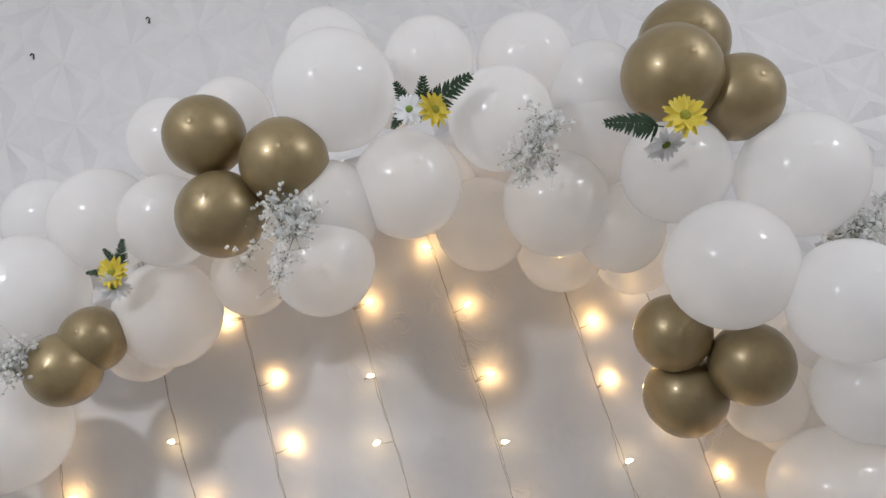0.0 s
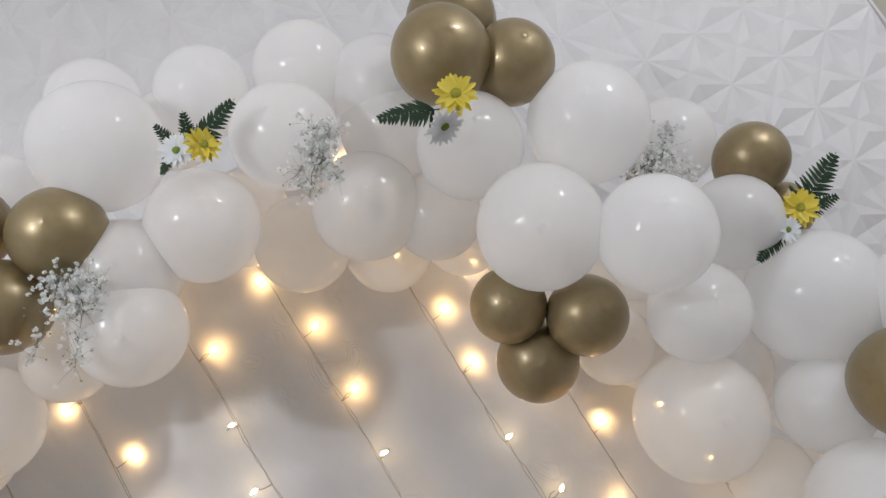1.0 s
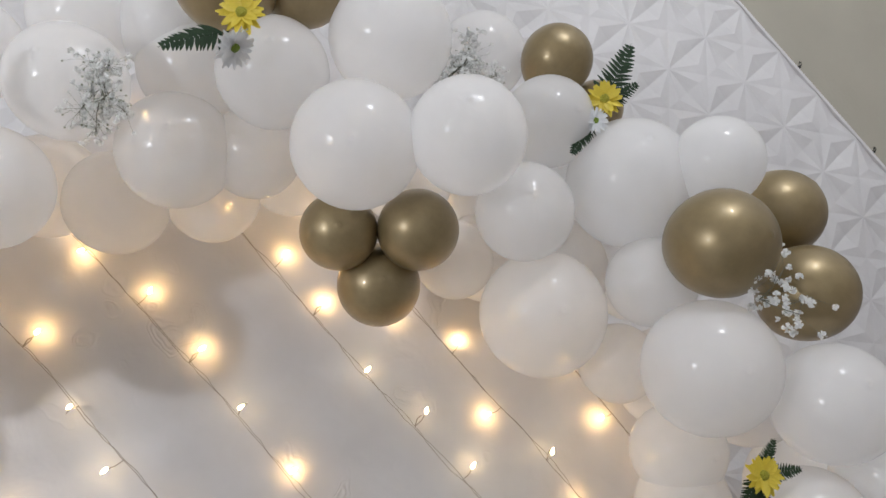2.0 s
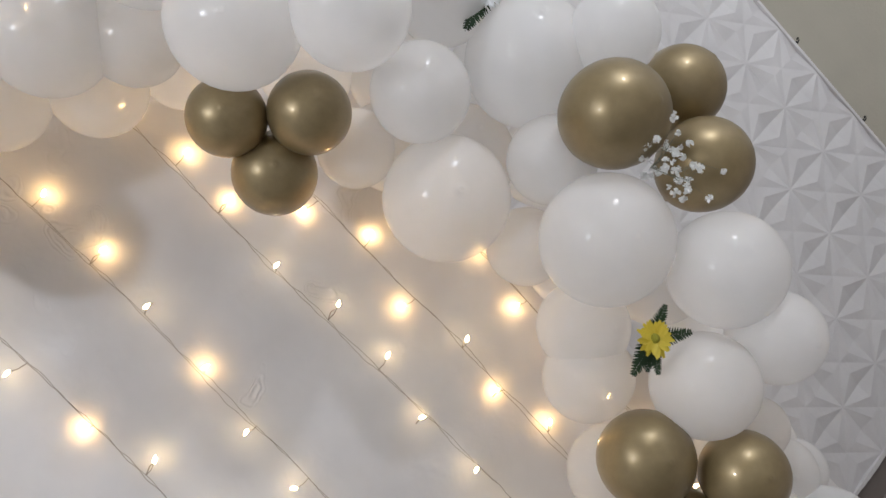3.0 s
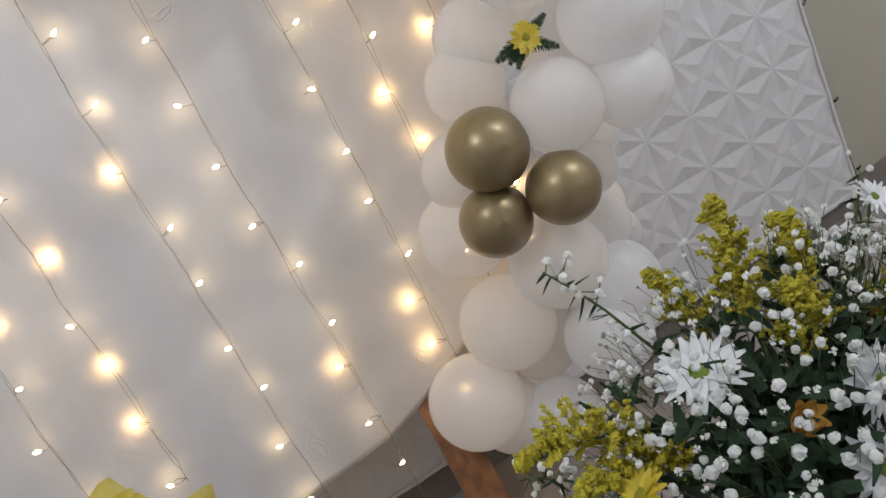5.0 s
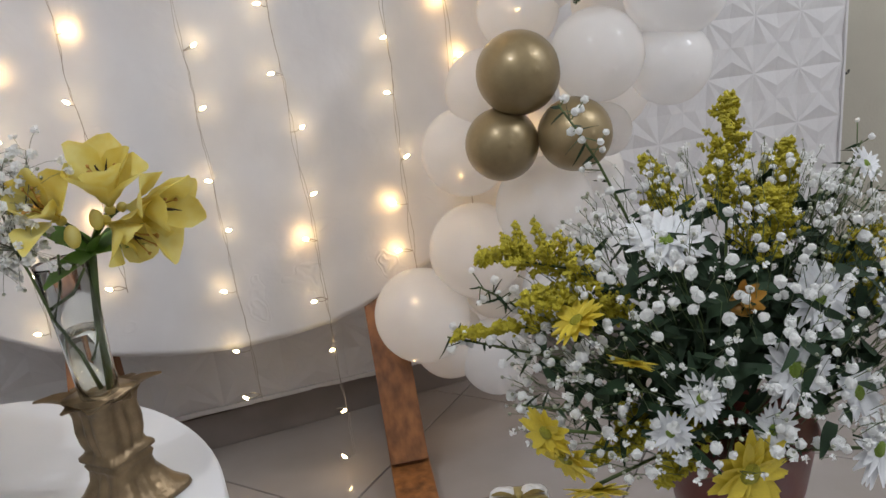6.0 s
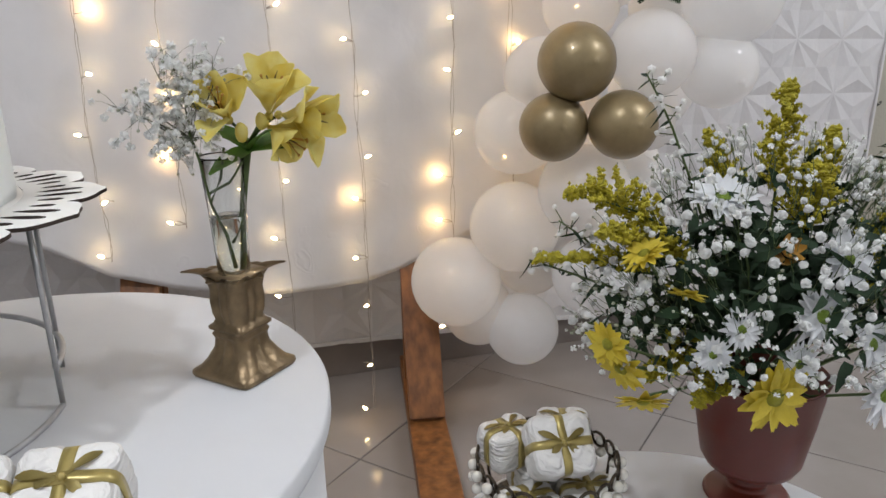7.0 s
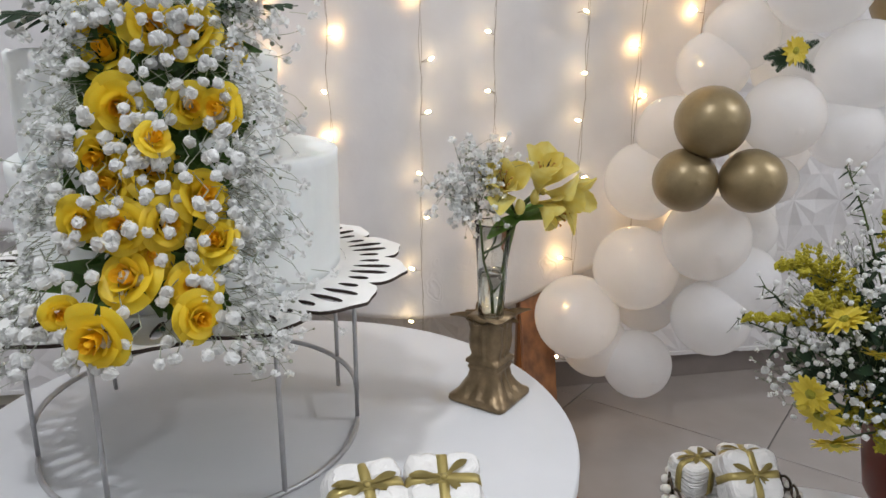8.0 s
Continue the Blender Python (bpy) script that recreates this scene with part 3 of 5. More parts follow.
def relief(n):
    """A square of n by n cells: stars joined by leaf-shaped grooves."""
    bm = bmesh.new()
    pts = {}

    def at(x, z, d):
        key = (round(x, 4), round(z, 4))
        if key not in pts:
            pts[key] = bm.verts.new((x * CELL, d, z * CELL))
        return pts[key]

    for i in range(n):
        for j in range(n):
            c = at(i + 0.5, j + 0.5, 0.004)
            for a, b in (((0, 0), (1, 0)), ((1, 0), (1, 1)), ((1, 1), (0, 1)), ((0, 1), (0, 0))):
                s0, s1 = at(i + a[0], j + a[1], 0.002), at(i + b[0], j + b[1], 0.002)
                mx, mz = i + (a[0] + b[0]) / 2, j + (a[1] + b[1]) / 2
                mid = at(mx, mz, 0.0105)
                side = at(mx + (i + 0.5 - mx) * 0.52, mz + (j + 0.5 - mz) * 0.52, -0.0012)
                bm.faces.new((s0, mid, side))
                bm.faces.new((mid, s1, side))
                bm.faces.new((s0, side, c))
                bm.faces.new((side, s1, c))
    bmesh.ops.recalc_face_normals(bm, faces=bm.faces[:])
    edges = [e for e in bm.edges if e.is_boundary]
    ret = bmesh.ops.extrude_edge_only(bm, edges=edges)
    for g in ret["geom"]:
        if isinstance(g, bmesh.types.BMVert):
            g.co.y = 0.032
    return to_mesh("relief_tile", bm, M_PLASTER, smooth=False)


PANEL = relief(2)
panel = thing("wall_panel", pose(2.055, 1.937, 0.082, 0, 1.5), "white plaster relief panel with a star pattern", "wall panel", kind="structure")
for i in range(12):
    for j in range(9):
        part("relief_tile", PANEL, None, panel, m=pose(-(i + 1) * 2 * CELL, 0, j * 2 * CELL))
bm = bmesh.new()
box(bm, (0.0, -0.003, -0.004), (0.011, 0.031, 3.45), 0.002)
part("side_strip", bm, M_PLASTER, panel, smooth=False)
bm = bmesh.new()
steps = 130
for i in range(steps):
    x0, x1 = 0.011 - 4.6 * (i + 1) / steps, 0.011 - 4.6 * i / steps
    d = 0.004 * noise.noise((x0 * 9, 0, 0)) + 0.003 * noise.noise((x0 * 31, 0, 0))
    box(bm, (x0, -0.0045, -0.010 + d), (x1, 0.022, 0.003))
part("torn_bottom_edge", bm, M_PLASTER, panel, "rough torn bottom edge", smooth=False)

bm = bmesh.new()
box(bm, (-3.6, -3.65, -0.1), (3.8, 2.12, -0.004))
floor = tagged(part("floor", bm, M_GROUT, None, smooth=False), "glossy beige-grey floor tiles laid diagonally", "floor", kind="structure")
S = 0.64
bm = bmesh.new()
box(bm, (-S / 2 + 0.002, -S / 2 + 0.002, -0.02), (S / 2 - 0.002, S / 2 - 0.002, 0.0), 0.0015, 1)
TILE = to_mesh("tile", bm, M_TILE, smooth=False)
for i in range(-8, 9):
    for j in range(-8, 9):
        p = Matrix.Rotation(radians(42), 4, "Z") @ Vector(((i + 0.5) * S, (j + 0.5) * S, 0)) + Vector((0.0, 1.45, 0))
        if -3.9 < p.x < 4.1 and -4.0 < p.y < 2.4:
            part("tile", TILE, None, floor, m=Matrix.Translation(p) @ Matrix.Rotation(radians(42), 4, "Z"))


# ---- flowers: shared shapes ----
def petals_mesh(name, n, r, width, mat, seed, curl=0.25, rings=1, droop=0.0, tip=0.75, back=0.0):
    rd = random.Random(seed)
    bm = bmesh.new()
    for k in range(rings):
        for i in range(n):
            a = 2 * math.pi * (i + 0.5 * k) / n + rd.uniform(-0.08, 0.08)
            tilt = -droop + 0.22 * k + rd.uniform(-0.12, 0.12)
            m = Matrix.Rotation(a, 4, "Z") @ Matrix.Rotation(-tilt, 4, "Y") @ Matrix.Translation((r * 0.10, 0, 0.002 * k)) @ Matrix.Rotation(rd.uniform(-0.2, 0.2), 4, "X")
            blade(bm, r * (0.92 - 0.10 * k) * rd.uniform(0.9, 1.05), width * rd.uniform(0.85, 1.1), m, curl=curl + rd.uniform(-0.15, 0.15), cup=0.35, nl=5, nw=2, tip=tip, notch=0.03)
    return to_mesh(name, bm, mat)


def disc_mesh(name, r, mat, seed):
    rd = random.Random(seed)
    bm = bmesh.new()
    lump(bm, (0, 0, r * 0.1), r, rd, 2, 0.08, squash=0.55)
    return to_mesh(name, bm, mat)


DAISY_W = [petals_mesh("white_daisy", 17, 1.0, 0.30, M_PETALW, s, 0.15, 2, droop=0.05) for s in (1, 2)]
DAISY_Y = [petals_mesh("yellow_daisy", 13, 1.0, 0.36, M_PETALY, s, 0.2, 2, droop=0.1, tip=0.9) for s in (3, 4)]
DISC_G, DISC_Y = disc_mesh("green_disc", 0.24, M_DISCG, 5), disc_mesh("olive_disc", 0.26, M_DISCY, 6)


def daisy(parent, p, d, r, yellow=False, k=0, disc=None):
    f = part("yellow_daisy" if yellow else "white_daisy", (DAISY_Y if yellow else DAISY_W)[k % 2], None, parent, m=aim(p, d, k * 1.3) @ Matrix.Scale(r, 4))
    part("flower_disc", DISC_Y if yellow else DISC_G, None, f)
    return f


def fern_mesh(name, length, mat, seed, n=13):
    rd = random.Random(seed)
    bm = bmesh.new()
    pts = [(length * i / 8, 0, 0.10 * length * math.sin(i / 8 * 1.8)) for i in range(9)]
    tube(bm, pts, 0.012 * length, 5, 0.3)
    for i in range(n):
        u = 0.12 + 0.86 * i / n
        x, z = length * u, 0.10 * length * math.sin(u * 1.8)
        w = length * 0.30 * (1 - u) ** 0.7 + 0.03 * length
        for s in (-1, 1):
            m = Matrix.Translation((x, 0, z)) @ Matrix.Rotation(s * radians(58 + rd.uniform(-6, 6)), 4, "Z") @ Matrix.Rotation(rd.uniform(-0.2, 0.2), 4, "X")
            blade(bm, w, length * 0.062, m, curl=-0.2, cup=0.2, nl=4, nw=2, tip=0.7)
    return to_mesh(name, bm, mat)


FERN = [fern_mesh("fern_leaf", 1.0, M_DARKLEAF, s) for s in (7, 8)]


def along(p, q, up=(0, -1, 0)):
    """A pose at p with local x to q and local z near up, scaled to the distance."""
    x = Vector(q) - Vector(p)
    n = x.length
    x.normalize()
    z = Vector(up) - x * x.dot(Vector(up))
    z.normalize()
    y = z.cross(x)
    m = Matrix((x, y, z)).transposed().to_4x4()
    return Matrix.Translation(p) @ m @ Matrix.Scale(n, 4)


def fern(parent, p, q, k=0, up=(0, -1, 0.2)):
    return part("fern_leaf", FERN[k % 2], None, parent, m=along(p, q, up))


def puff_mesh(seed):
    bm = bmesh.new()
    rd = random.Random(seed)
    lump(bm, (0, 0, 0), 0.86, rd, 2, 0.17, squash=0.85)
    ruffle(bm, (0, 0, 0), 1.04, rd, 16)
    return to_mesh("white_bloom", bm, M_BLOOM, smooth=False)


PUFFS = [puff_mesh(s) for s in range(90, 96)]


def puff(parent, p, r, rd):
    """One double baby's breath bloom."""
    return part("white_bloom", PUFFS[rd.randrange(6)], None, parent, m=aim(p, (rd.gauss(0, 1), rd.gauss(-1, 1), rd.gauss(0.3, 1)), rd.uniform(0, 6)) @ Matrix.Scale(r, 4))


def baby_breath(parent, root, tips, seed, n=60, spread=0.03, r=0.004, stem=M_BROWNSTEM, buds=0.25, name="baby_breath"):
    """Twigs from root to tips with small white puffs and buds about them."""
    rd = random.Random(seed)
    bm, bs, bb = bmesh.new(), bmesh.new(), bmesh.new()
    root = Vector(root)
    for t in tips:
        t = Vector(t)
        midp = root.lerp(t, 0.5) + Vector((rd.uniform(-1, 1), rd.uniform(-1, 1), rd.uniform(-1, 1))) * 0.15 * (t - root).length
        tube(bs, [root, midp, t], 0.0008, 4, 0.6)
        for _ in range(max(1, n // len(tips))):
            base = midp.lerp(t, rd.random() * 1.05) if rd.random() < 0.9 else root.lerp(midp, rd.random())
            v = Vector((rd.gauss(0, 1), rd.gauss(0, 1), rd.gauss(0, 1)))
            q = base + v * spread * 0.5
            tube(bs, [base, base.lerp(q, 0.6) + Vector((0, 0, 0.002)), q], 0.00026, 3, 0.7)
            if rd.random() < buds:
                lump(bb, q, r * 0.5, rd, 1, 0.15)
            else:
                ruffle(bm, q, r * rd.uniform(1.1, 1.75), rd, 18)
    part("twigs", bs, stem, parent)
    if len(bb.verts):
        tagged(part("buds", bb, M_BUD, parent), kind="stuff")
    else:
        bb.free()
    tagged(part("white_blooms", bm, M_BLOOM, parent, smooth=False), kind="stuff")


# ---- sprigs tucked into the garland ----
def sprig(p, label):
    return thing("flower_sprig", Matrix.Identity(4), label, "flowers", "flower sprigs in the garland")


s = sprig(0, "white and yellow daisies with dark fern leaves between balloons")
daisy(s, (0.065, 1.135, 2.477), (0.0, -1, 0.0), 0.030, False, 0)
daisy(s, (0.105, 1.13, 2.463), (0.5, -0.8, -0.1), 0.032, True, 1)
fern(s, (0.07, 1.16, 2.47), (0.187, 1.13, 2.499), 0)
fern(s, (0.08, 1.16, 2.46), (0.106, 1.13, 2.528), 1)
fern(s, (0.07, 1.16, 2.47), (0.055, 1.14, 2.535), 1)
fern(s, (0.06, 1.15, 2.485), (0.026, 1.13, 2.445), 0)
s = sprig(0, "yellow and white daisies with a fern leaf under gold balloons")
daisy(s, (0.486, 1.10, 2.325), (-0.1, -1, 0.15), 0.038, True, 0)
daisy(s, (0.445, 1.115, 2.292), (0.0, -0.45, -0.9), 0.036, False, 1)
fern(s, (0.46, 1.13, 2.325), (0.348, 1.11, 2.349), 0)
s = sprig(0, "yellow and white daisies with an upright fern leaf")
daisy(s, (0.965, 1.235, 1.858), (-0.2, -1, 0.2), 0.038, True, 1)
daisy(s, (0.918, 1.235, 1.838), (-0.1, -1, -0.2), 0.027, False, 0)
fern(s, (0.96, 1.25, 1.85), (1.099, 1.25, 1.903), 1)
fern(s, (0.95, 1.25, 1.85), (1.045, 1.24, 1.835), 0)
fern(s, (0.92, 1.25, 1.845), (0.833, 1.25, 1.817), 0)
s = sprig(0, "spiky yellow daisy with small fern leaves on white balloons")
daisy(s, (0.648, 1.160, 1.210), (0, -1, 0.1), 0.035, True, 0)
for a in ((0.712, 1.17, 1.232), (0.713, 1.175, 1.16), (0.575, 1.18, 1.192), (0.607, 1.17, 1.160), (0.60, 1.18, 1.175)):
    fern(s, (0.650, 1.18, 1.205), a, 1)
s = sprig(0, "dark yellow daisy with fern and small white flowers")
daisy(s, (-0.497, 1.255, 2.387), (-0.2, -1, 0.0), 0.030, True, 1)
daisy(s, (-0.502, 1.265, 2.365), (0.0, -0.7, -0.7), 0.030, False, 1)
fern(s, (-0.49, 1.27, 2.39), (-0.470, 1.27, 2.445), 0)
fern(s, (-0.49, 1.27, 2.40), (-0.505, 1.26, 2.435), 1)
fern(s, (-0.50, 1.27, 2.39), (-0.543, 1.26, 2.399), 1)
for k, (root, tips, n) in enumerate((
    ((0.26, 1.15, 2.37), [(0.264, 1.12, 2.403), (0.20, 1.12, 2.342), (0.255, 1.12, 2.300), (0.205, 1.12, 2.305), (0.24, 1.12, 2.34), (0.285, 1.12, 2.38)], 90),
    ((-0.17, 1.17, 2.41), [(-0.185, 1.15, 2.380), (-0.135, 1.15, 2.345), (-0.26, 1.15, 2.305), (-0.216, 1.15, 2.265), (-0.17, 1.15, 2.329), (-0.20, 1.15, 2.33)], 110),
    ((0.72, 1.25, 2.075), [(0.835, 1.22, 2.115), (0.77, 1.22, 2.08), (0.82, 1.22, 2.02), (0.812, 1.22, 2.075), (0.78, 1.22, 2.05)], 100),
    ((-0.69, 1.30, 2.31), [(-0.699, 1.28, 2.293), (-0.672, 1.28, 2.314), (-0.708, 1.28, 2.255), (-0.73, 1.28, 2.28)], 60),
)):
    s = thing("baby_breath_sprig", Matrix.Identity(4), "small white baby's breath flowers on grey-green twigs", "flowers", "baby's breath in the garland")
    baby_breath(s, root, tips, 20 + k, int(n * 2.6), 0.027, 0.0034, buds=0.22)
s = thing("baby_breath_sprig", Matrix.Identity(4), "loose white baby's breath lying on gold balloons", "flowers", "baby's breath in the garland")
baby_breath(s, (0.85, 1.13, 1.42), [(0.925, 1.115, 1.430), (0.92, 1.11, 1.36), (0.86, 1.11, 1.42), (0.875, 1.11, 1.36)], 31, 44, 0.045, 0.0055, buds=0.0)

# ---- round table with the cake ----
TX, TY, TZ, TR = -0.523, 0.443, 0.776, 0.360
tb = thing("round_table", pose(TX, TY, 0), "round white-painted drum table with a thin rim", "table")
bm = bmesh.new()
lathe(bm, [(TR - 0.012, TZ - 0.028), (TR - 0.002, TZ - 0.026), (TR, TZ - 0.020), (TR, TZ - 0.004), (TR - 0.003, TZ), (0.02, TZ)], 96)
part("tabletop", bm, M_CLOTH, tb)
bm = bmesh.new()
lathe(bm, [(TR - 0.03, 0.002), (TR - 0.012, 0.004), (TR - 0.012, TZ - 0.0285), (TR - 0.03, TZ - 0.0285)], 96)
part("side_panel", bm, M_CLOTH, tb)

# ---- cake stand of bent wire ----
CX, CY = -0.600, 0.460
cs = thing("cake_stand", pose(CX, CY, TZ), "grey wire cake stand with a white laser-cut lace plate", "cake stand")


def arc(r, z, w, a0, a1):
    """A bent wire round the stand between two angles in degrees."""
    bm = bmesh.new()
    n = int(abs(a1 - a0) / 5)
    tube(bm, [(r * math.cos(a), r * math.sin(a), z) for a in (radians(a0 + (a1 - a0) * i / n) for i in range(n + 1))], w, 8)
    return bm


part("foot_wire", arc(0.178, 0.0032, 0.0030, -4, -169), M_STEEL, cs)
part("back_wire", arc(0.178, 0.044, 0.0034, -4, 191), M_STEEL, cs)
part("top_wire", arc(0.178, 0.195, 0.004, 0, 360), M_STEEL, cs)
for i in range(7):
    a = radians(-4 - 55 * i)
    bm = bmesh.new()
    tube(bm, [(0.178 * math.cos(a), 0.178 * math.sin(a), 0.004), (0.178 * math.cos(a), 0.178 * math.sin(a), 0.197)], 0.0027, 8)
    part("leg", bm, M_STEEL, cs)
bm = bmesh.new()
lathe(bm, [(0.186, 0.1995), (0.186, 0.2025), (0.02, 0.2025)], 64)
part("cake_board", bm, M_GREENBOARD, cs, "green board under the plate")


def scallop():
    """One scallop of the lace plate with leaf-shaped slots, cut from board."""
    bm = bmesh.new()
    half = math.pi / 14
    outline = []
    for i in range(9):
        a = -half + 2 * half * i / 8
        outline.append((0.170 * math.cos(a), 0.170 * math.sin(a)))
    for i in range(17):
        v = 1 - 2 * i / 16
        a = half * v
        bulge = 0.214 + 0.024 * math.sqrt(max(0, 1 - v * v)) + 0.005 * math.exp(-(v / 0.18) ** 2)
        outline.append((bulge * math.cos(a), bulge * math.sin(a)))
    loops = [outline]
    for k in (0, 1.33, 2.67, 4):
        a = half * 0.36 * (k - 2)
        r0, r1 = 0.178 + 0.004 * abs(k - 2), 0.226 - 0.006 * abs(k - 2) ** 1.5
        w = 0.0082 - 0.0009 * abs(k - 2)
        lp = []
        for i in range(12):
            b = 2 * math.pi * i / 12
            rr = (r0 + r1) / 2 + (r1 - r0) / 2 * math.cos(b)
            t = w * math.sin(b) * (0.75 + 0.25 * math.cos(b))
            lp.append((rr * math.cos(a) - t * math.sin(a), rr * math.sin(a) + t * math.cos(a)))
        loops.append(lp)
    es = []
    for lp in loops:
        vs = [bm.verts.new((x, y, 0)) for x, y in lp]
        es += [bm.edges.new((vs[i], vs[(i + 1) % len(vs)])) for i in range(len(vs))]
    bmesh.ops.triangle_fill(bm, use_beauty=True, use_dissolve=False, edges=es)
    for f in bm.faces:
        if f.normal.z < 0:
            f.normal_flip()
    ret = bmesh.ops.extrude_face_region(bm, geom=bm.faces[:])
    for g in ret["geom"]:
        if isinstance(g, bmesh.types.BMVert):
            g.co.z += 0.0035
    bmesh.ops.recalc_face_normals(bm, faces=bm.faces[:])
    bm.normal_update()
    for f in bm.faces:
        f.material_index = 0 if f.normal.z > 0.7 else 1
    return to_mesh("plate_scallop", bm, [M_LACE, M_CUT], smooth=False)


SCALLOP = scallop()
for i in range(14):
    part("plate_scallop", SCALLOP, None, cs, m=pose(0, 0, 0.203, 0, 0, i * 360 / 14 + 9))
bm = bmesh.new()
lathe(bm, [(0.1698, 0.203), (0.1698, 0.2065), (0.02, 0.2065)], 64)
part("plate_centre", bm, M_LACE, cs)

# ---- cake ----
ZC = TZ + 0.207
ck = thing("cake", pose(CX, CY, ZC), "two-tier white iced cake on a lace plate", "cake")


def tier(r, z0, z1):
    bm = bmesh.new()
    n = 96
    prof = [(0.02, z0), (r, z0), (r, z0 + 0.01), (r, z1 - 0.030), (r + 0.001, z1 - 0.012), (r + 0.0015, z1 - 0.003), (r - 0.003, z1 + 0.001), (r - 0.012, z1 - 0.002), (0.02, z1 - 0.003)]
    lathe(bm, prof, n)
    for v in bm.verts:
        k = 0.0018 * noise.noise(v.co * 40) + 0.002 * noise.noise(v.co * 12)
        v.co += Vector((v.co.x, v.co.y, 0)).normalized() * k + Vector((0, 0, k if v.co.z > z1 - 0.02 else 0))
    return bm


part("bottom_tier", tier(0.165, 0.001, 0.128), M_CAKE, ck)
part("top_tier", tier(0.128, 0.1285, 0.229), M_CAKE, ck, m=pose(-0.024, 0, 0))


# ---- roses and baby's breath down the cake ----
def rose_mesh(seed):
    rd = random.Random(seed)
    bm = bmesh.new()
    layers = [(3, 0.15, 0.86, 0.0), (3, 0.28, 0.84, 0.06), (4, 0.44, 0.76, 0.22), (4, 0.60, 0.62, 0.50), (5, 0.70, 0.44, 0.80)]
    for li, (n, R, H, flare) in enumerate(layers):
        for i in range(n):
            a0 = 2 * math.pi * i / n + li * 0.9 + rd.uniform(-0.25, 0.25)
            span = math.pi / n * rd.uniform(1.15, 1.45)
            tall, open_ = H * rd.uniform(0.88, 1.08), flare * rd.uniform(0.75, 1.3)
            wave, skew = rd.uniform(0, 6), rd.uniform(-0.12, 0.12)
            nu, nv = 7, 8
            rows = []
            for u in range(nu + 1):
                uu = u / nu
                row = []
                for v in range(nv + 1):
                    vv = 2 * v / nv - 1
                    top = tall * (1 - 0.34 * abs(vv) ** 2.4 + skew * vv)
                    curl = max(0, uu - 0.5) ** 1.6
                    r = R * (0.30 + 0.70 * uu ** 0.55) + open_ * curl * (1.3 - 0.4 * vv * vv) - 0.04 * vv * vv
                    z = top * uu - open_ * 1.0 * max(0, uu - 0.68) ** 1.3 + 0.025 * uu * math.sin(wave + 4 * vv)
                    a = a0 + vv * span * (0.50 + 0.50 * uu)
                    row.append(bm.verts.new((r * math.cos(a), r * math.sin(a), z - 0.25)))
                rows.append(row)
            for p, q in zip(rows, rows[1:]):
                for v in range(nv):
                    bm.faces.new((p[v], p[v + 1], q[v + 1], q[v])).material_index = 1 if li < 2 else 0
    return to_mesh("yellow_rose", bm, [M_ROSE, M_ROSEHEART])


ROSES = [rose_mesh(s) for s in (11, 12, 13)]
fc = thing("flower_cascade", Matrix.Identity(4), "yellow roses and white baby's breath running down the cake", "flowers")
ROSE_AT = [
    (-0.563, 0.315, 1.228, 0.029), (-0.594, 0.32, 1.232, 0.025), (-0.631, 0.32, 1.210, 0.024), (-0.529, 0.32, 1.213, 0.014), (-0.640, 0.33, 1.235, 0.024),
    (-0.540, 0.285, 1.165, 0.022), (-0.620, 0.285, 1.169, 0.026), (-0.566, 0.29, 1.168, 0.020), (-0.637, 0.275, 1.130, 0.023), (-0.559, 0.265, 1.095, 0.026),
    (-0.597, 0.275, 1.118, 0.027), (-0.628, 0.272, 1.108, 0.022), (-0.650, 0.25, 1.083, 0.020), (-0.586, 0.25, 1.076, 0.022), (-0.616, 0.235, 1.037, 0.027),
    (-0.547, 0.245, 1.062, 0.020), (-0.567, 0.232, 1.029, 0.023), (-0.618, 0.245, 1.077, 0.024), (-0.637, 0.205, 1.000, 0.028), (-0.563, 0.215, 1.008, 0.021),
    (-0.668, 0.225, 1.015, 0.015), (-0.590, 0.255, 1.145, 0.016), (-0.60, 0.245, 1.05, 0.018),
]
rnd = random.Random(21)
for k, (x, y, z, r) in enumerate(ROSE_AT):
    d = Vector((0.10 + rnd.uniform(-0.75, 0.75), -1, 0.40 + rnd.uniform(-0.55, 0.55)))
    part("yellow_rose", ROSES[k % 3], None, fc, m=aim((x, y, z), d, k * 1.1) @ Matrix.Scale(r, 4))


def cascade_y(z, x):
    """The front of the flower cascade over the cake."""
    u = (1.25 - z) / 0.29
    return 0.315 - 0.105 * u + 1.1 * (x + 0.595) ** 2


bm, bs, bb, bl = bmesh.new(), bmesh.new(), bmesh.new(), bmesh.new()
for k in range(230):
    z = rnd.uniform(0.972, 1.262)
    u = (1.25 - z) / 0.29
    half = 0.062 + 0.040 * max(0, u) ** 1.5
    x = -0.590 - 0.022 * u + rnd.uniform(-1, 1) * half
    y = cascade_y(z, x) - rnd.uniform(0.0, 0.024)
    puff(fc, (x, y, z), rnd.uniform(0.0050, 0.0074), rnd)
    tube(bs, [(x, y, z), (x + rnd.uniform(-0.01, 0.01), y + 0.012, z + 0.008), (x + rnd.uniform(-0.015, 0.015), y + 0.03, z + 0.02)], 0.0006, 3)
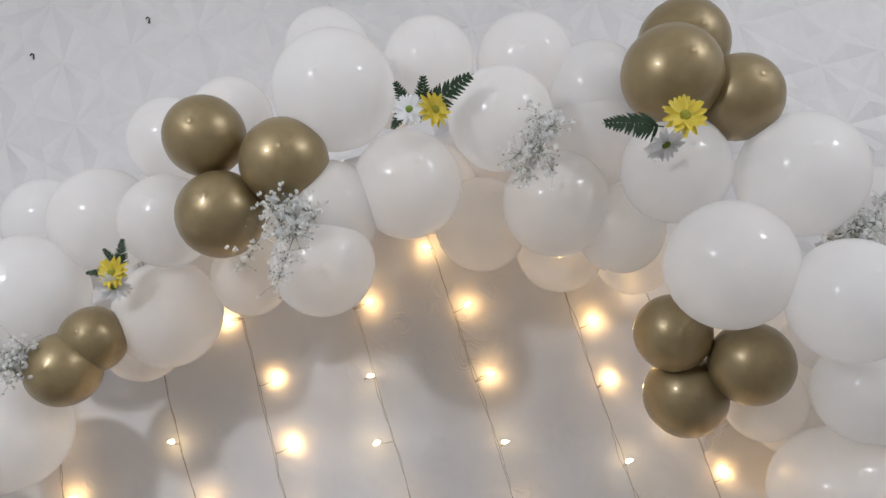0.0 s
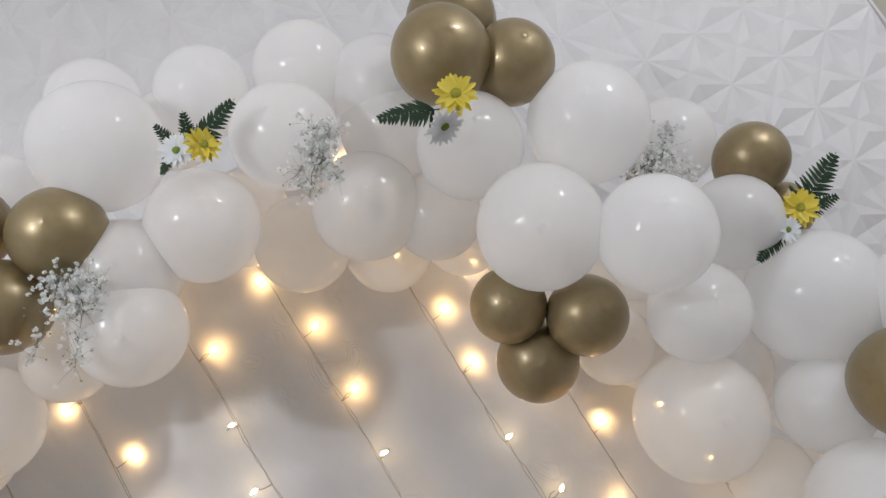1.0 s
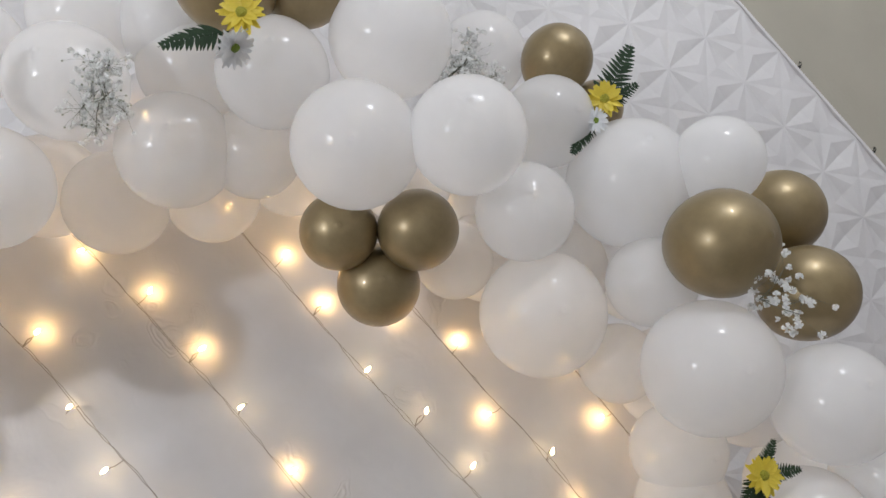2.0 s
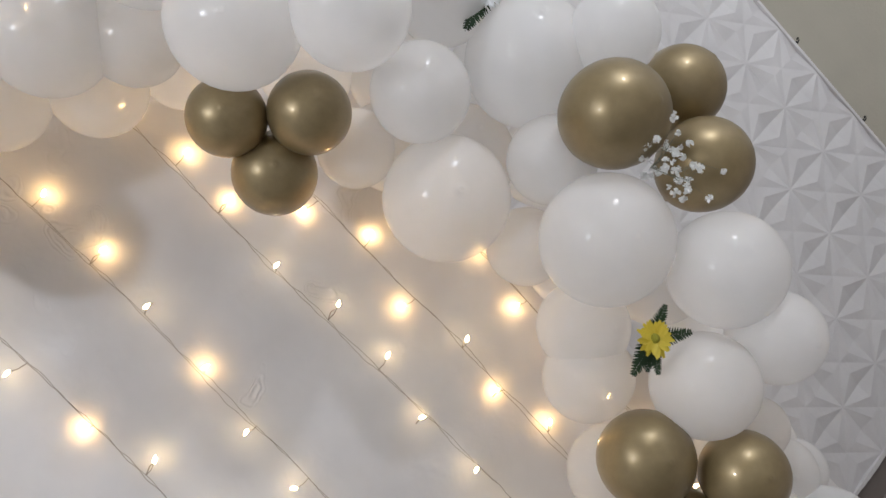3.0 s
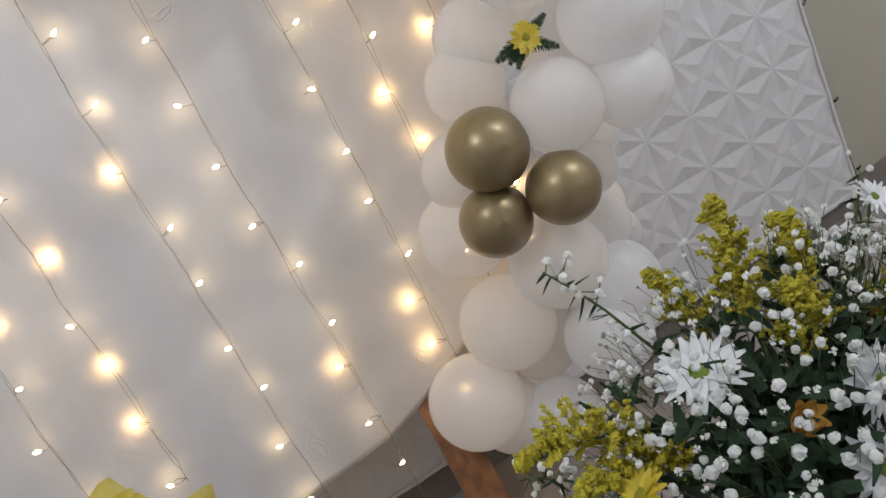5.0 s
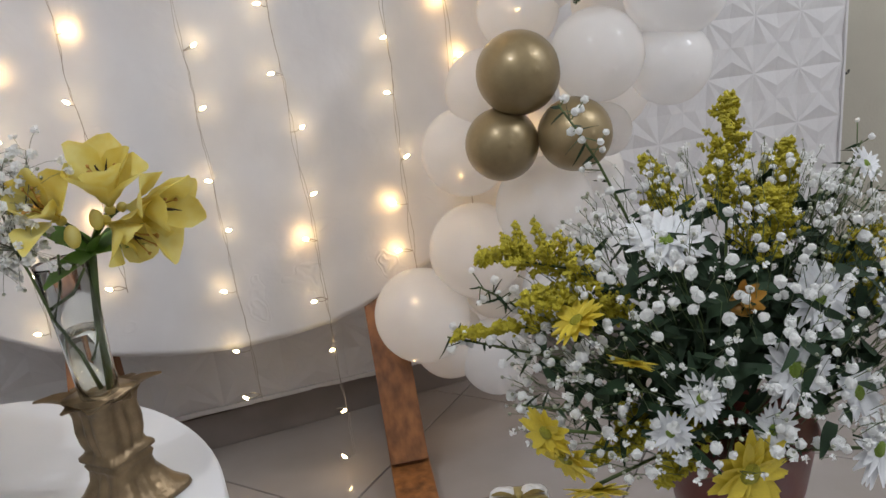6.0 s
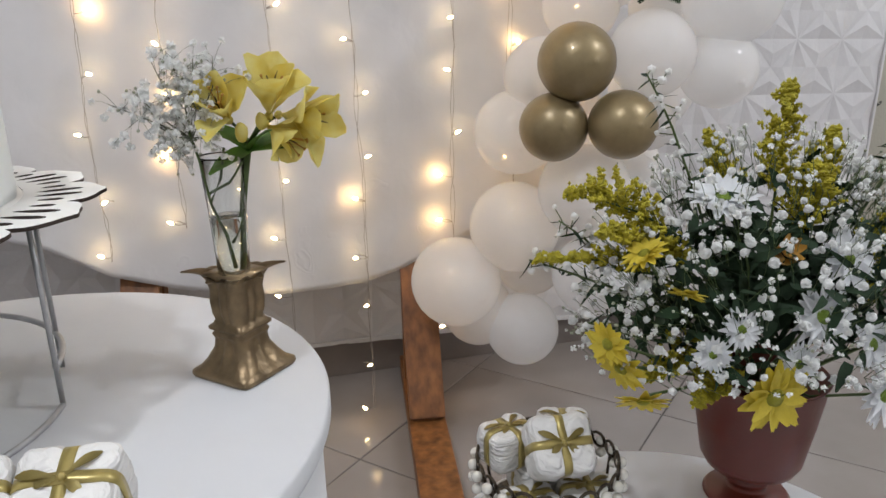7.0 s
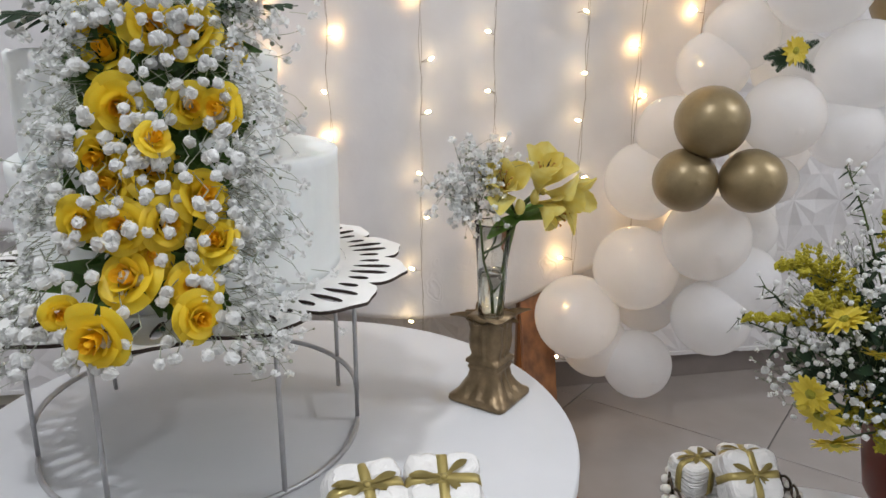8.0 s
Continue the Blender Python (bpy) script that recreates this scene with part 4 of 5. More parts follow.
for k in range(760):
    z = rnd.uniform(0.955, 1.255)
    u = (1.25 - z) / 0.29
    side = 1 if rnd.random() < 0.55 else -1
    x = -0.590 - 0.022 * u + side * (0.056 + 0.030 * u * (1.0 if side > 0 else 1.5) + abs(rnd.gauss(0, 0.026 if side > 0 else 0.010 + 0.014 * max(0, u))))
    y = cascade_y(z, x) + rnd.uniform(-0.02, 0.03)
    if rnd.random() < 0.22:
        lump(bb, (x, y, z), rnd.uniform(0.0013, 0.0022), rnd, 1, 0.2)
    else:
        ruffle(bm, (x, y, z), rnd.uniform(0.0034, 0.0062), rnd, 14)
    dz = rnd.uniform(-0.006, 0.014)
    tube(bs, [(x, y, z), (x - side * 0.008, y + 0.004, z + dz), (x - side * 0.020, y + 0.008, z + 1.6 * dz)], 0.0003, 3)
for k in range(300):
    z = rnd.uniform(1.015, 1.25)
    u = (1.25 - z) / 0.29
    x = -0.59 - 0.022 * u + rnd.uniform(-0.06, 0.06)
    m = aim((x, cascade_y(z, x) + 0.022, z), (rnd.uniform(-1, 1), -1.2, rnd.uniform(-1, 1)), rnd.uniform(0, 6))
    blade(bl, rnd.uniform(0.02, 0.04), rnd.uniform(0.010, 0.018), m, curl=rnd.uniform(-0.6, 0.6))
tagged(part("white_blooms", bm, M_BLOOM, fc, smooth=False), kind="stuff")
tagged(part("buds", bb, M_BUD, fc), kind="stuff")
tagged(part("twigs", bs, M_PALETWIG, fc), kind="stuff")
tagged(part("leaves", bl, M_LEAF, fc), kind="stuff")

# flowers and fern on the top tier
tp = thing("cake_topper_flowers", Matrix.Identity(4), "white and yellow flowers with fern on the top tier", "flowers")
for k in range(5):
    daisy(tp, (-0.60 + 0.035 * (k - 2), 0.37 + 0.02 * (k % 2), 1.262 + 0.014 * (k % 3)), (0.2 * (k - 2), -0.8, 0.6), 0.026, k % 2 == 1, k)
for k, q in enumerate(((-0.76, 0.36, 1.225), (-0.72, 0.32, 1.25), (-0.49, 0.30, 1.245), (-0.47, 0.36, 1.24), (-0.66, 0.34, 1.30), (-0.53, 0.35, 1.30))):
    fern(tp, (-0.60, 0.38, 1.232), q, k, up=(0, -0.3, 1))
baby_breath(tp, (-0.60, 0.38, 1.225), [(-0.70, 0.34, 1.24), (-0.68, 0.35, 1.27), (-0.64, 0.34, 1.28), (-0.55, 0.34, 1.28), (-0.51, 0.33, 1.25), (-0.60, 0.35, 1.30)], 44, 150, 0.035, 0.005, buds=0.15)

# ---- vase ----
VX, VY = -0.2475, 0.478
vs = thing("flower_vase", pose(VX, VY, TZ, 0, 0, 45), "square aged-brass pedestal vase with a glass tube", "vase")
bm = bmesh.new()
prof = [(0.0365, 0.0005), (0.0375, 0.003), (0.0370, 0.007), (0.032, 0.010), (0.027, 0.018), (0.023, 0.030), (0.0205, 0.040), (0.0215, 0.043), (0.0225, 0.046), (0.0205, 0.049), (0.0245, 0.052), (0.0245, 0.055), (0.0205, 0.058), (0.0195, 0.062), (0.0215, 0.070), (0.0225, 0.082), (0.0215, 0.095), (0.0225, 0.106), (0.026, 0.112)]
prof = [(r * (1.10 if z < 0.025 else 1.0), z) for r, z in prof]
lathe(bm, prof, 64, sides=11.0)
for v in bm.verts:
    a = math.atan2(v.co.y, v.co.x)
    if 0.06 < v.co.z < 0.105 or 0.012 < v.co.z < 0.038:
        k = 1 + 0.055 * math.cos(12 * a)
        v.co.x *= k
        v.co.y *= k
part("pedestal", bm, M_BRASS, vs)
for i in range(8):
    bm = bmesh.new()
    big = i % 2 == 0
    m = Matrix.Rotation(radians(45 * i + 45), 4, "Z") @ Matrix.Translation((0.017, 0, 0.102)) @ Matrix.Rotation(-0.75, 4, "Y")
    blade(bm, 0.040 if big else 0.024, 0.030, m, curl=-0.75, cup=0.3, nl=6, nw=4, tip=0.55)
    ret = bmesh.ops.solidify(bm, geom=bm.faces[:], thickness=0.003)
    part("leaf_rim", bm, M_BRASS, vs)
bm = bmesh.new()
n = 32
tubep = [(0.0165, 0.104), (0.0175, 0.14), (0.0195, 0.18), (0.0225, 0.232), (0.0230, 0.234), (0.0212, 0.232), (0.0182, 0.18), (0.0160, 0.14), (0.0148, 0.110)]
lathe(bm, tubep, n)
gl = part("glass_tube", bm, M_GLASS, vs, "clear glass tube")
gl.visible_shadow = False
bm = bmesh.new()
lathe(bm, [(0.0146, 0.1105), (0.0158, 0.14), (0.0175, 0.172), (0.0170, 0.1725)], n)
wt = part("water", bm, M_WATER, vs, "water in the tube")
wt.visible_shadow = False

al = thing("alstroemeria", Matrix.Identity(4), "yellow alstroemeria stem with open blooms and green leaves", "flowers")
bm = bmesh.new()
tube(bm, [(-0.240, 0.478, 0.892), (-0.236, 0.477, 0.93), (-0.228, 0.475, 0.98), (-0.220, 0.472, 1.022)], 0.0034, 8)
part("stem", bm, M_STEM, al)
BLOOMS = [((-0.243, 0.452, 1.058), (-0.30, -0.80, 0.62), 0.056), ((-0.196, 0.455, 1.066), (0.12, -0.55, 0.95), 0.064), ((-0.170, 0.455, 1.046), (1.0, -0.55, -0.10), 0.066), ((-0.188, 0.447, 1.030), (0.75, -0.6, -0.55), 0.050)]
for k, (p, d, L) in enumerate(BLOOMS):
    rd = random.Random(50 + k)
    m0 = aim(p, d, 0.4 + k)
    base = m0 @ Vector((0, 0, -0.022))
    bm = bmesh.new()
    tube(bm, [(-0.221, 0.472, 1.020), Vector((-0.221, 0.472, 1.020)).lerp(base, 0.5) + Vector((0, 0, 0.004)), base], 0.0017, 6)
    part("flower_stalk", bm, M_STEM, al)
    bm = bmesh.new()
    lump(bm, base, 0.0045, rd, 2, 0.05)
    bloom = part("bloom", bm, M_PETALPALE, al)
    for i in range(6):
        bm = bmesh.new()
        inner = i % 2
        m = m0 @ Matrix.Translation((0, 0, -0.022)) @ Matrix.Rotation(radians(60 * i) + rd.uniform(-0.1, 0.1), 4, "Z") @ Matrix.Rotation(-radians(74 if inner else 66), 4, "Y")
        blade(bm, L * (0.98 if inner else 1.0) * rd.uniform(0.9, 1.08), L * (0.46 if inner else 0.62) * rd.uniform(0.9, 1.1), m @ Matrix.Rotation(rd.uniform(-0.25, 0.25), 4, "X"), curl=-radians(20 if inner else 34) + rd.uniform(-0.3, 0.3), cup=0.55, nl=8, nw=4, tip=2.7)
        for v in bm.verts:
            v.co += 0.0030 * noise.noise_vector(v.co * 75 + Vector((k, i, 0)))
        part("petal", bm, M_PETALPALE, bloom)
    bm = bmesh.new()
    for i in (1, 3, 5):
        for j in range(5):
            m = m0 @ Matrix.Translation((0, 0, -0.022)) @ Matrix.Rotation(radians(60 * i + rd.uniform(-9, 9)), 4, "Z") @ Matrix.Rotation(-radians(76), 4, "Y") @ Matrix.Translation((L * rd.uniform(0.35, 0.55), 0, 0.0065))
            blade(bm, L * rd.uniform(0.12, 0.26), 0.0022, m, curl=-0.1, nl=2, nw=1)
    part("stripes", bm, M_CUT, bloom, "dark brown stripes")
    bm = bmesh.new()
    for i in range(5):
        a = rd.uniform(0, 6.28)
        tube(bm, [m0 @ Vector((0, 0, -0.02)), m0 @ Vector((0.004 * math.cos(a), 0.004 * math.sin(a), 0.01)), m0 @ Vector((0.010 * math.cos(a), 0.010 * math.sin(a), 0.022))], 0.0006, 4)
        lump(bm, m0 @ Vector((0.010 * math.cos(a), 0.010 * math.sin(a), 0.022)), 0.0016, rd, 1)
    part("stamens", bm, M_ORANGE, bloom)
for k, q in enumerate(((-0.262, 0.45, 1.005), (-0.165, 0.45, 1.030), (-0.178, 0.47, 1.040), (-0.205, 0.44, 1.045), (-0.24, 0.46, 1.035), (-0.255, 0.47, 1.05))):
    bm = bmesh.new()
    p = Vector((-0.219, 0.470, 1.015))
    m = along(p, q, (0, -0.5, 1))
    blade(bm, 1.0, 0.42, m, curl=-0.5, cup=0.3, nl=6, nw=2, tip=0.9)
    part("leaf", bm, M_FRESHLEAF, al)
for p, r in (((-0.226, 0.44, 1.036), 0.0062), ((-0.207, 0.445, 1.045), 0.0055)):
    bm = bmesh.new()
    lump(bm, p, r, random.Random(3), 2, 0.05, squash=1.6)
    part("flower_bud", bm, M_PETALPALE, al)
bb = thing("baby_breath_sprig", Matrix.Identity(4), "airy white baby's breath twigs standing in the glass tube", "flowers", "baby's breath in the garland")
bm = bmesh.new()
for pts in (((-0.246, 0.478, 0.895), (-0.250, 0.47, 0.93), (-0.262, 0.465, 0.965), (-0.268, 0.46, 1.01), (-0.275, 0.46, 1.04)), ((-0.246, 0.478, 0.92), (-0.236, 0.47, 0.94), (-0.232, 0.47, 0.955)), ((-0.262, 0.465, 0.965), (-0.25, 0.46, 0.99), (-0.244, 0.46, 1.02)), ((-0.262, 0.465, 0.975), (-0.242, 0.462, 0.985), (-0.228, 0.46, 1.005))):
    tube(bm, pts, 0.0017, 6, 0.7)
part("main_twigs", bm, M_STEM, bb)
baby_breath(bb, (-0.272, 0.46, 1.03), [(-0.262, 0.45, 1.105), (-0.285, 0.45, 1.112), (-0.30, 0.46, 1.105), (-0.245, 0.46, 1.105), (-0.315, 0.45, 1.075), (-0.335, 0.45, 1.065), (-0.30, 0.45, 1.045), (-0.27, 0.45, 1.075), (-0.255, 0.44, 1.03), (-0.29, 0.46, 1.02)], 61, 250, 0.024, 0.0033, stem=M_BROWNSTEM, buds=0.25)


# ---- wrapped gifts ----
def gift(m, seed, size=(0.040, 0.030, 0.031), bow=True, tip=0):
    rd = random.Random(seed)
    m = m @ pose(0, 0, size[1] * math.sin(radians(tip)), tip)
    g = thing("wrapped_gift", m, "small gift in white crepe paper tied with gold ribbon", "gift", "wrapped gifts")
    sx, sy, sz = size

    def skin(d, puff=0.0, pinch=True):
        """The padded box's surface in a direction; ribbons pull it in."""
        q = Vector((d.x / sx, d.y / sy, d.z / sz))
        e = 5.5
        r = 1.0 / (abs(q.x) ** e + abs(q.y) ** e + abs(q.z) ** e) ** (1 / e)
        p = d * r
        if pinch:
            near = min(abs(p.x), abs(p.y))
            r *= 1 + 0.03 - 0.07 * math.exp(-(near / 0.0065) ** 2)
        p = d * r + d * puff
        return Vector((p.x, p.y, max(p.z + sz, 0.0)))

    bm = bmesh.new()
    bmesh.ops.create_icosphere(bm, subdivisions=5, radius=1.0)
    for v in bm.verts:
        d = v.co.normalized()
        p = skin(d)
        q = p + Vector((seed * 0.7, 0, 0))
        near = min(abs(p.x), abs(p.y))
        crease = 0.0008 * noise.noise((q.x * 110, q.y * 240, q.z * 150)) + 0.0024 * noise.noise(q * 60) + 0.0012 * noise.noise(q * 170)
        p += d * crease * min(1.0, 0.35 + near / 0.012)
        v.co = Vector((p.x, p.y, max(p.z, 0.0)))
    part("wrapping", bm, M_CREPE, g)
    for name, axis in (("ribbon_lengthwise", 0), ("ribbon_crosswise", 1)):
        bm = bmesh.new()
        n, w = 56, 0.0048
        rings = []
        for k in range(n):
            a = 2 * math.pi * k / n
            d = Vector((0, math.cos(a), math.sin(a))) if axis == 0 else Vector((math.cos(a), 0, math.sin(a)))
            side = Vector((1, 0, 0)) if axis == 0 else Vector((0, 1, 0))
            lift = 0.0014 + 0.0008 * axis + 0.0006 * noise.noise((a * 2, seed, axis))
            off = side * 0.0015 * noise.noise((a * 1.5, seed + 5, axis))
            p0, p1 = skin(d, lift - 0.0016), skin(d, lift)
            p0.z, p1.z = max(p0.z, 0.0006), max(p1.z, 0.0010)
            rings.append([bm.verts.new(p1 - side * w + off), bm.verts.new(p1 + side * w + off), bm.verts.new(p0 + side * w + off), bm.verts.new(p0 - side * w + off)])
        for k in range(n):
            r0, r1 = rings[k], rings[(k + 1) % n]
            for c in range(4):
                bm.faces.new((r0[c], r0[(c + 1) % 4], r1[(c + 1) % 4], r1[c]))
        bmesh.ops.recalc_face_normals(bm, faces=bm.faces[:])
        part(name, bm, M_RIBBON, g)
    if bow:
        top = skin(Vector((0, 0, 1))).z + 0.0015
        bm = bmesh.new()
        for a, ln in ((0.45, 0.030), (2.75, 0.032), (-0.5, 0.020), (3.6, 0.019)):
            a += rd.uniform(-0.25, 0.25)
            mm = Matrix.Translation((0, 0, top)) @ Matrix.Rotation(a, 4, "Z") @ Matrix.Rotation(-0.35, 4, "Y")
            blade(bm, ln, 0.008, mm, curl=-0.75, cup=0.2, nl=6, nw=2, tip=2.2)
        bmesh.ops.solidify(bm, geom=bm.faces[:], thickness=0.0004)
        part("bow", bm, M_RIBBON, g)
        bm = bmesh.new()
        lump(bm, (0, 0, top + 0.0015), 0.0036, rd, 1, 0.2)
        part("knot", bm, M_RIBBON, g)
    return g


# a stack on the cake table
gift(pose(-0.437, 0.228, TZ + 0.0005, 0, 0, 8), 1, (0.035, 0.030, 0.031), tip=24)
gift(pose(-0.363, 0.226, TZ + 0.0005, 0, 0, -6), 2, (0.035, 0.031, 0.031), tip=24)
gift(pose(-0.446, 0.154, TZ + 0.0005, 0, 0, 4), 3, (0.040, 0.030, 0.028))
gift(pose(-0.365, 0.150, TZ + 0.0005, 0, 0, -9), 4, (0.040, 0.030, 0.028))

# ---- small round side table ----
SX, SY, SZ, SR = 0.170, 0.250, 0.550, 0.283
st = thing("side_table", pose(SX, SY, 0), "small round side table with a white cloth top", "table")
bm = bmesh.new()
lathe(bm, [(SR - 0.01, SZ - 0.026), (SR, SZ - 0.022), (SR, SZ - 0.003), (SR - 0.004, SZ), (0.02, SZ)], 80)
part("tabletop", bm, M_CLOTH, st)
bm = bmesh.new()
lathe(bm, [(SR - 0.03, 0.002), (SR - 0.012, 0.004), (SR - 0.012, SZ - 0.0265), (SR - 0.03, SZ - 0.0265)], 80)
part("side_panel", bm, M_CLOTH, st)

# tray with a rim of pearls
PX, PY = 0.085, 0.418
tr = thing("pearl_tray", pose(PX, PY, SZ), "dark bronze wire tray with a rim of pearls", "tray")
bm = bmesh.new()
lathe(bm, [(0.050, 0.001), (0.074, 0.003), (0.078, 0.010), (0.074, 0.012), (0.02, 0.012)], 40)
part("tray_base", bm, M_DARKMETAL, tr)
for i in range(22):
    a = 2 * math.pi * i / 22
    c = Vector((0.083 * math.cos(a), 0.083 * math.sin(a), 0.083))
    bm = bmesh.new()
    t = Vector((-math.sin(a), math.cos(a), 0))
    o = Vector((math.cos(a), math.sin(a), 0))
    tube(bm, [c + t * 0.011 * math.cos(b) + Vector((0, 0, 0.009 * math.sin(b) - 0.002)) for b in (math.pi * 2 * j / 10 for j in range(11))], 0.0021, 6)
    part("wire_loop", bm, M_DARKMETAL, tr)
    if i % 4 == 0:
        bm = bmesh.new()
        tube(bm, [0.88 * Vector((c.x, c.y, 0)) + Vector((0, 0, 0.008)), 0.97 * Vector((c.x, c.y, 0)) + Vector((0, 0, 0.04)), c + Vector((0, 0, -0.012))], 0.0018, 6)
        part("strut", bm, M_DARKMETAL, tr)
    for dz in (0.0, -0.016):
        bm = bmesh.new()
        lump(bm, c + o * 0.005 + Vector((0, 0, dz - 0.006)), 0.0068, rnd, 2, 0.0)
        part("pearl", bm, M_PEARL, tr)
for k, (dx, dy, a) in enumerate(((-0.036, -0.034, 10), (0.037, -0.036, -12), (0.0, 0.038, 90))):
    gift(pose(PX + dx, PY + dy, SZ + 0.0125, 0, 0, a), 10 + k, (0.034, 0.029, 0.026))
for k, (dx, dy, a) in enumerate(((-0.036, 0.034, 14), (0.036, 0.034, -20))):
    gift(pose(PX + dx, PY + dy, SZ + 0.067, 0, 0, a), 20 + k, (0.032, 0.028, 0.024))
gift(pose(PX + 0.004, PY - 0.006, SZ + 0.072, 0, 0, -6), 30, (0.036, 0.034, 0.026), tip=48)

# ---- goblet pot ----
GX, GY = 0.345, 0.385
pt = thing("goblet_pot", pose(GX, GY, SZ), "red-brown goblet-shaped flower pot on a turned foot", "flower pot")
bm = bmesh.new()
lathe(bm, [(0.050, 0.0005), (0.052, 0.004), (0.047, 0.010), (0.026, 0.014), (0.020, 0.018), (0.026, 0.024), (0.027, 0.030), (0.020, 0.035), (0.021, 0.040)], 48)
part("foot", bm, M_POT, pt)
bm = bmesh.new()
lathe(bm, [(0.020, 0.0402), (0.040, 0.043), (0.054, 0.051), (0.060, 0.062), (0.069, 0.115), (0.077, 0.172), (0.079, 0.174), (0.076, 0.175), (0.067, 0.115), (0.02, 0.110)], 64)
part("bowl", bm, M_POT, pt)

# ---- bouquet in the pot ----
bq = thing("bouquet", Matrix.Identity(4), "full bouquet of daisies, goldenrod and baby's breath", "flowers")
BASE = Vector((GX, GY, 0.665))
rnd = random.Random(77)


def dome(rd, front=True):
    """A place on the outside of the bouquet."""
    while True:
        v = Vector((rd.gauss(0, 1), rd.gauss(-0.35, 0.8), rd.gauss(0.35, 0.7))).normalized()
        if v.z > -0.25:
            break
    return Vector((GX - 0.01 + v.x * 0.215, GY + 0.005 + v.y * 0.150, 0.800 + v.z * (0.200 if v.z > 0 else 0.075)))


def goldenrod(tip, width, k, root=None):
    """A plume of goldenrod: arching stem with short side twigs of florets."""
    rd = random.Random(100 + k)
    bm, bs = bmesh.new(), bmesh.new()
    tip = Vector(tip)
    root = Vector(root) if root else BASE
    lift = Vector((0, 0, 0.25 * (tip - root).length * (0.2 + abs(tip.x - root.x))))
    pts = [root.lerp(tip, u) + lift * math.sin(math.pi * u) for u in (0, 0.2, 0.4, 0.6, 0.8, 1.0)]
    tube(bs, pts, 0.0018, 5, 0.5)
    way = (tip - root).normalized()
    for i in range(54):
        u = 0.42 + 0.58 * (i + rd.random()) / 54
        c = root.lerp(tip, u) + lift * math.sin(math.pi * u)
        w = 1.1 * width * min(1.0, (1.04 - u) / 0.40) + 0.003
        d = Vector((rd.gauss(0, 1), rd.gauss(0, 1), rd.gauss(0, 1)))
        d = (d - way * d.dot(way)).normalized() * 0.8 + way * 0.55 + Vector((0, 0, 0.25))
        q = c + d * w * rd.uniform(0.7, 1.35)
        bend = c.lerp(q, 0.55) + way * 0.12 * w
        tube(bs, [c, bend, q], 0.0004, 3)
        for j in range(28):
            v = 0.1 + 0.8 * rd.random()
            p = (c.lerp(bend, v / 0.55) if v < 0.55 else bend.lerp(q, (v - 0.55) / 0.45)) + Vector((rd.gauss(0, 1), rd.gauss(0, 1), rd.gauss(0.4, 1))) * 0.0014
            lump(bm, p, rd.uniform(0.0017, 0.0029), rd, 0, 0.3)
    g = part("goldenrod", bs, M_STEM, bq)
    tagged(part("florets", bm, M_SOLID, g, smooth=False), kind="stuff")


for k, (tip, w, root) in enumerate((
    ((0.340, 0.385, 1.060), 0.024, (0.33, 0.38, 0.84)), ((0.407, 0.385, 1.008), 0.020, (0.38, 0.39, 0.84)), ((0.352, 0.34, 0.978), 0.034, (0.35, 0.37, 0.82)), ((0.083, 0.380, 0.963), 0.030, (0.29, 0.385, 0.84)),
    ((0.110, 0.36, 0.925), 0.022, (0.30, 0.385, 0.80)), ((0.160, 0.345, 0.762), 0.026, (0.32, 0.37, 0.76)), ((0.215, 0.32, 0.735), 0.024, (0.32, 0.37, 0.76)), ((0.540, 0.37, 0.825), 0.030, (0.38, 0.39, 0.78)), ((0.535, 0.36, 0.90), 0.026, (0.38, 0.39, 0.80)), ((0.06, 0.40, 0.89), 0.010, (0.29, 0.39, 0.80)),
    ((0.30, 0.46, 1.0), 0.022, (0.33, 0.41, 0.84)), ((0.45, 0.45, 0.98), 0.024, (0.37, 0.41, 0.82)),
)):
    goldenrod(tip, w, k, root)

for k, (p, d, r, yel) in enumerate((
    ((0.358, 0.295, 0.890), (0.15, -1, 0.35), 0.036, False), ((0.230, 0.285, 0.835), (-0.1, -1, 0.3), 0.023, False), ((0.321, 0.280, 0.838), (0.0, -1, 0.35), 0.037, False),
    ((0.250, 0.360, 0.950), (-0.1, -0.35, 1), 0.040, False), ((0.397, 0.262, 0.746), (0.2, -1, 0.1), 0.038, False),
    ((0.200, 0.285, 0.812), (-0.5, -0.9, 0.1), 0.020, False), ((0.258, 0.262, 0.767), (-0.05, -1, 0.0), 0.040, True), ((0.150, 0.340, 0.905), (-0.5, 0.05, 0.9), 0.026, True),
    ((0.185, 0.315, 0.868), (-0.4, -0.3, -0.9), 0.022, True), ((0.465, 0.30, 0.795), (0.6, -0.9, 0.1), 0.036, True), ((0.106, 0.325, 0.820), (-1, -0.5, -0.1), 0.026, True),
    ((0.121, 0.322, 0.792), (-0.9, -0.5, -0.5), 0.030, True), ((0.147, 0.320, 0.752), (-0.3, -0.7, -0.9), 0.030, True), ((0.430, 0.285, 0.865), (0.5, -1, 0.3), 0.030, False),
    ((0.52, 0.40, 0.965), (0.3, -0.9, 0.6), 0.022, False), ((0.455, 0.30, 0.90), (0.4, -0.8, 0.5), 0.026, True), ((0.29, 0.27, 0.795), (-0.1, -1, 0.2), 0.024, False), ((0.385, 0.275, 0.80), (0.2, -1, 0.3), 0.032, False),
)):
    daisy(bq, p, d, r, yel, k)
    bm = bmesh.new()
    e = Vector(p) - Vector(d).normalized() * 0.004
    tube(bm, [BASE + Vector((0, 0, 0.05)), BASE.lerp(e, 0.6) - Vector(d).normalized() * 0.02, e], 0.0018, 5)
    part("stem", bm, M_STEM, bq)
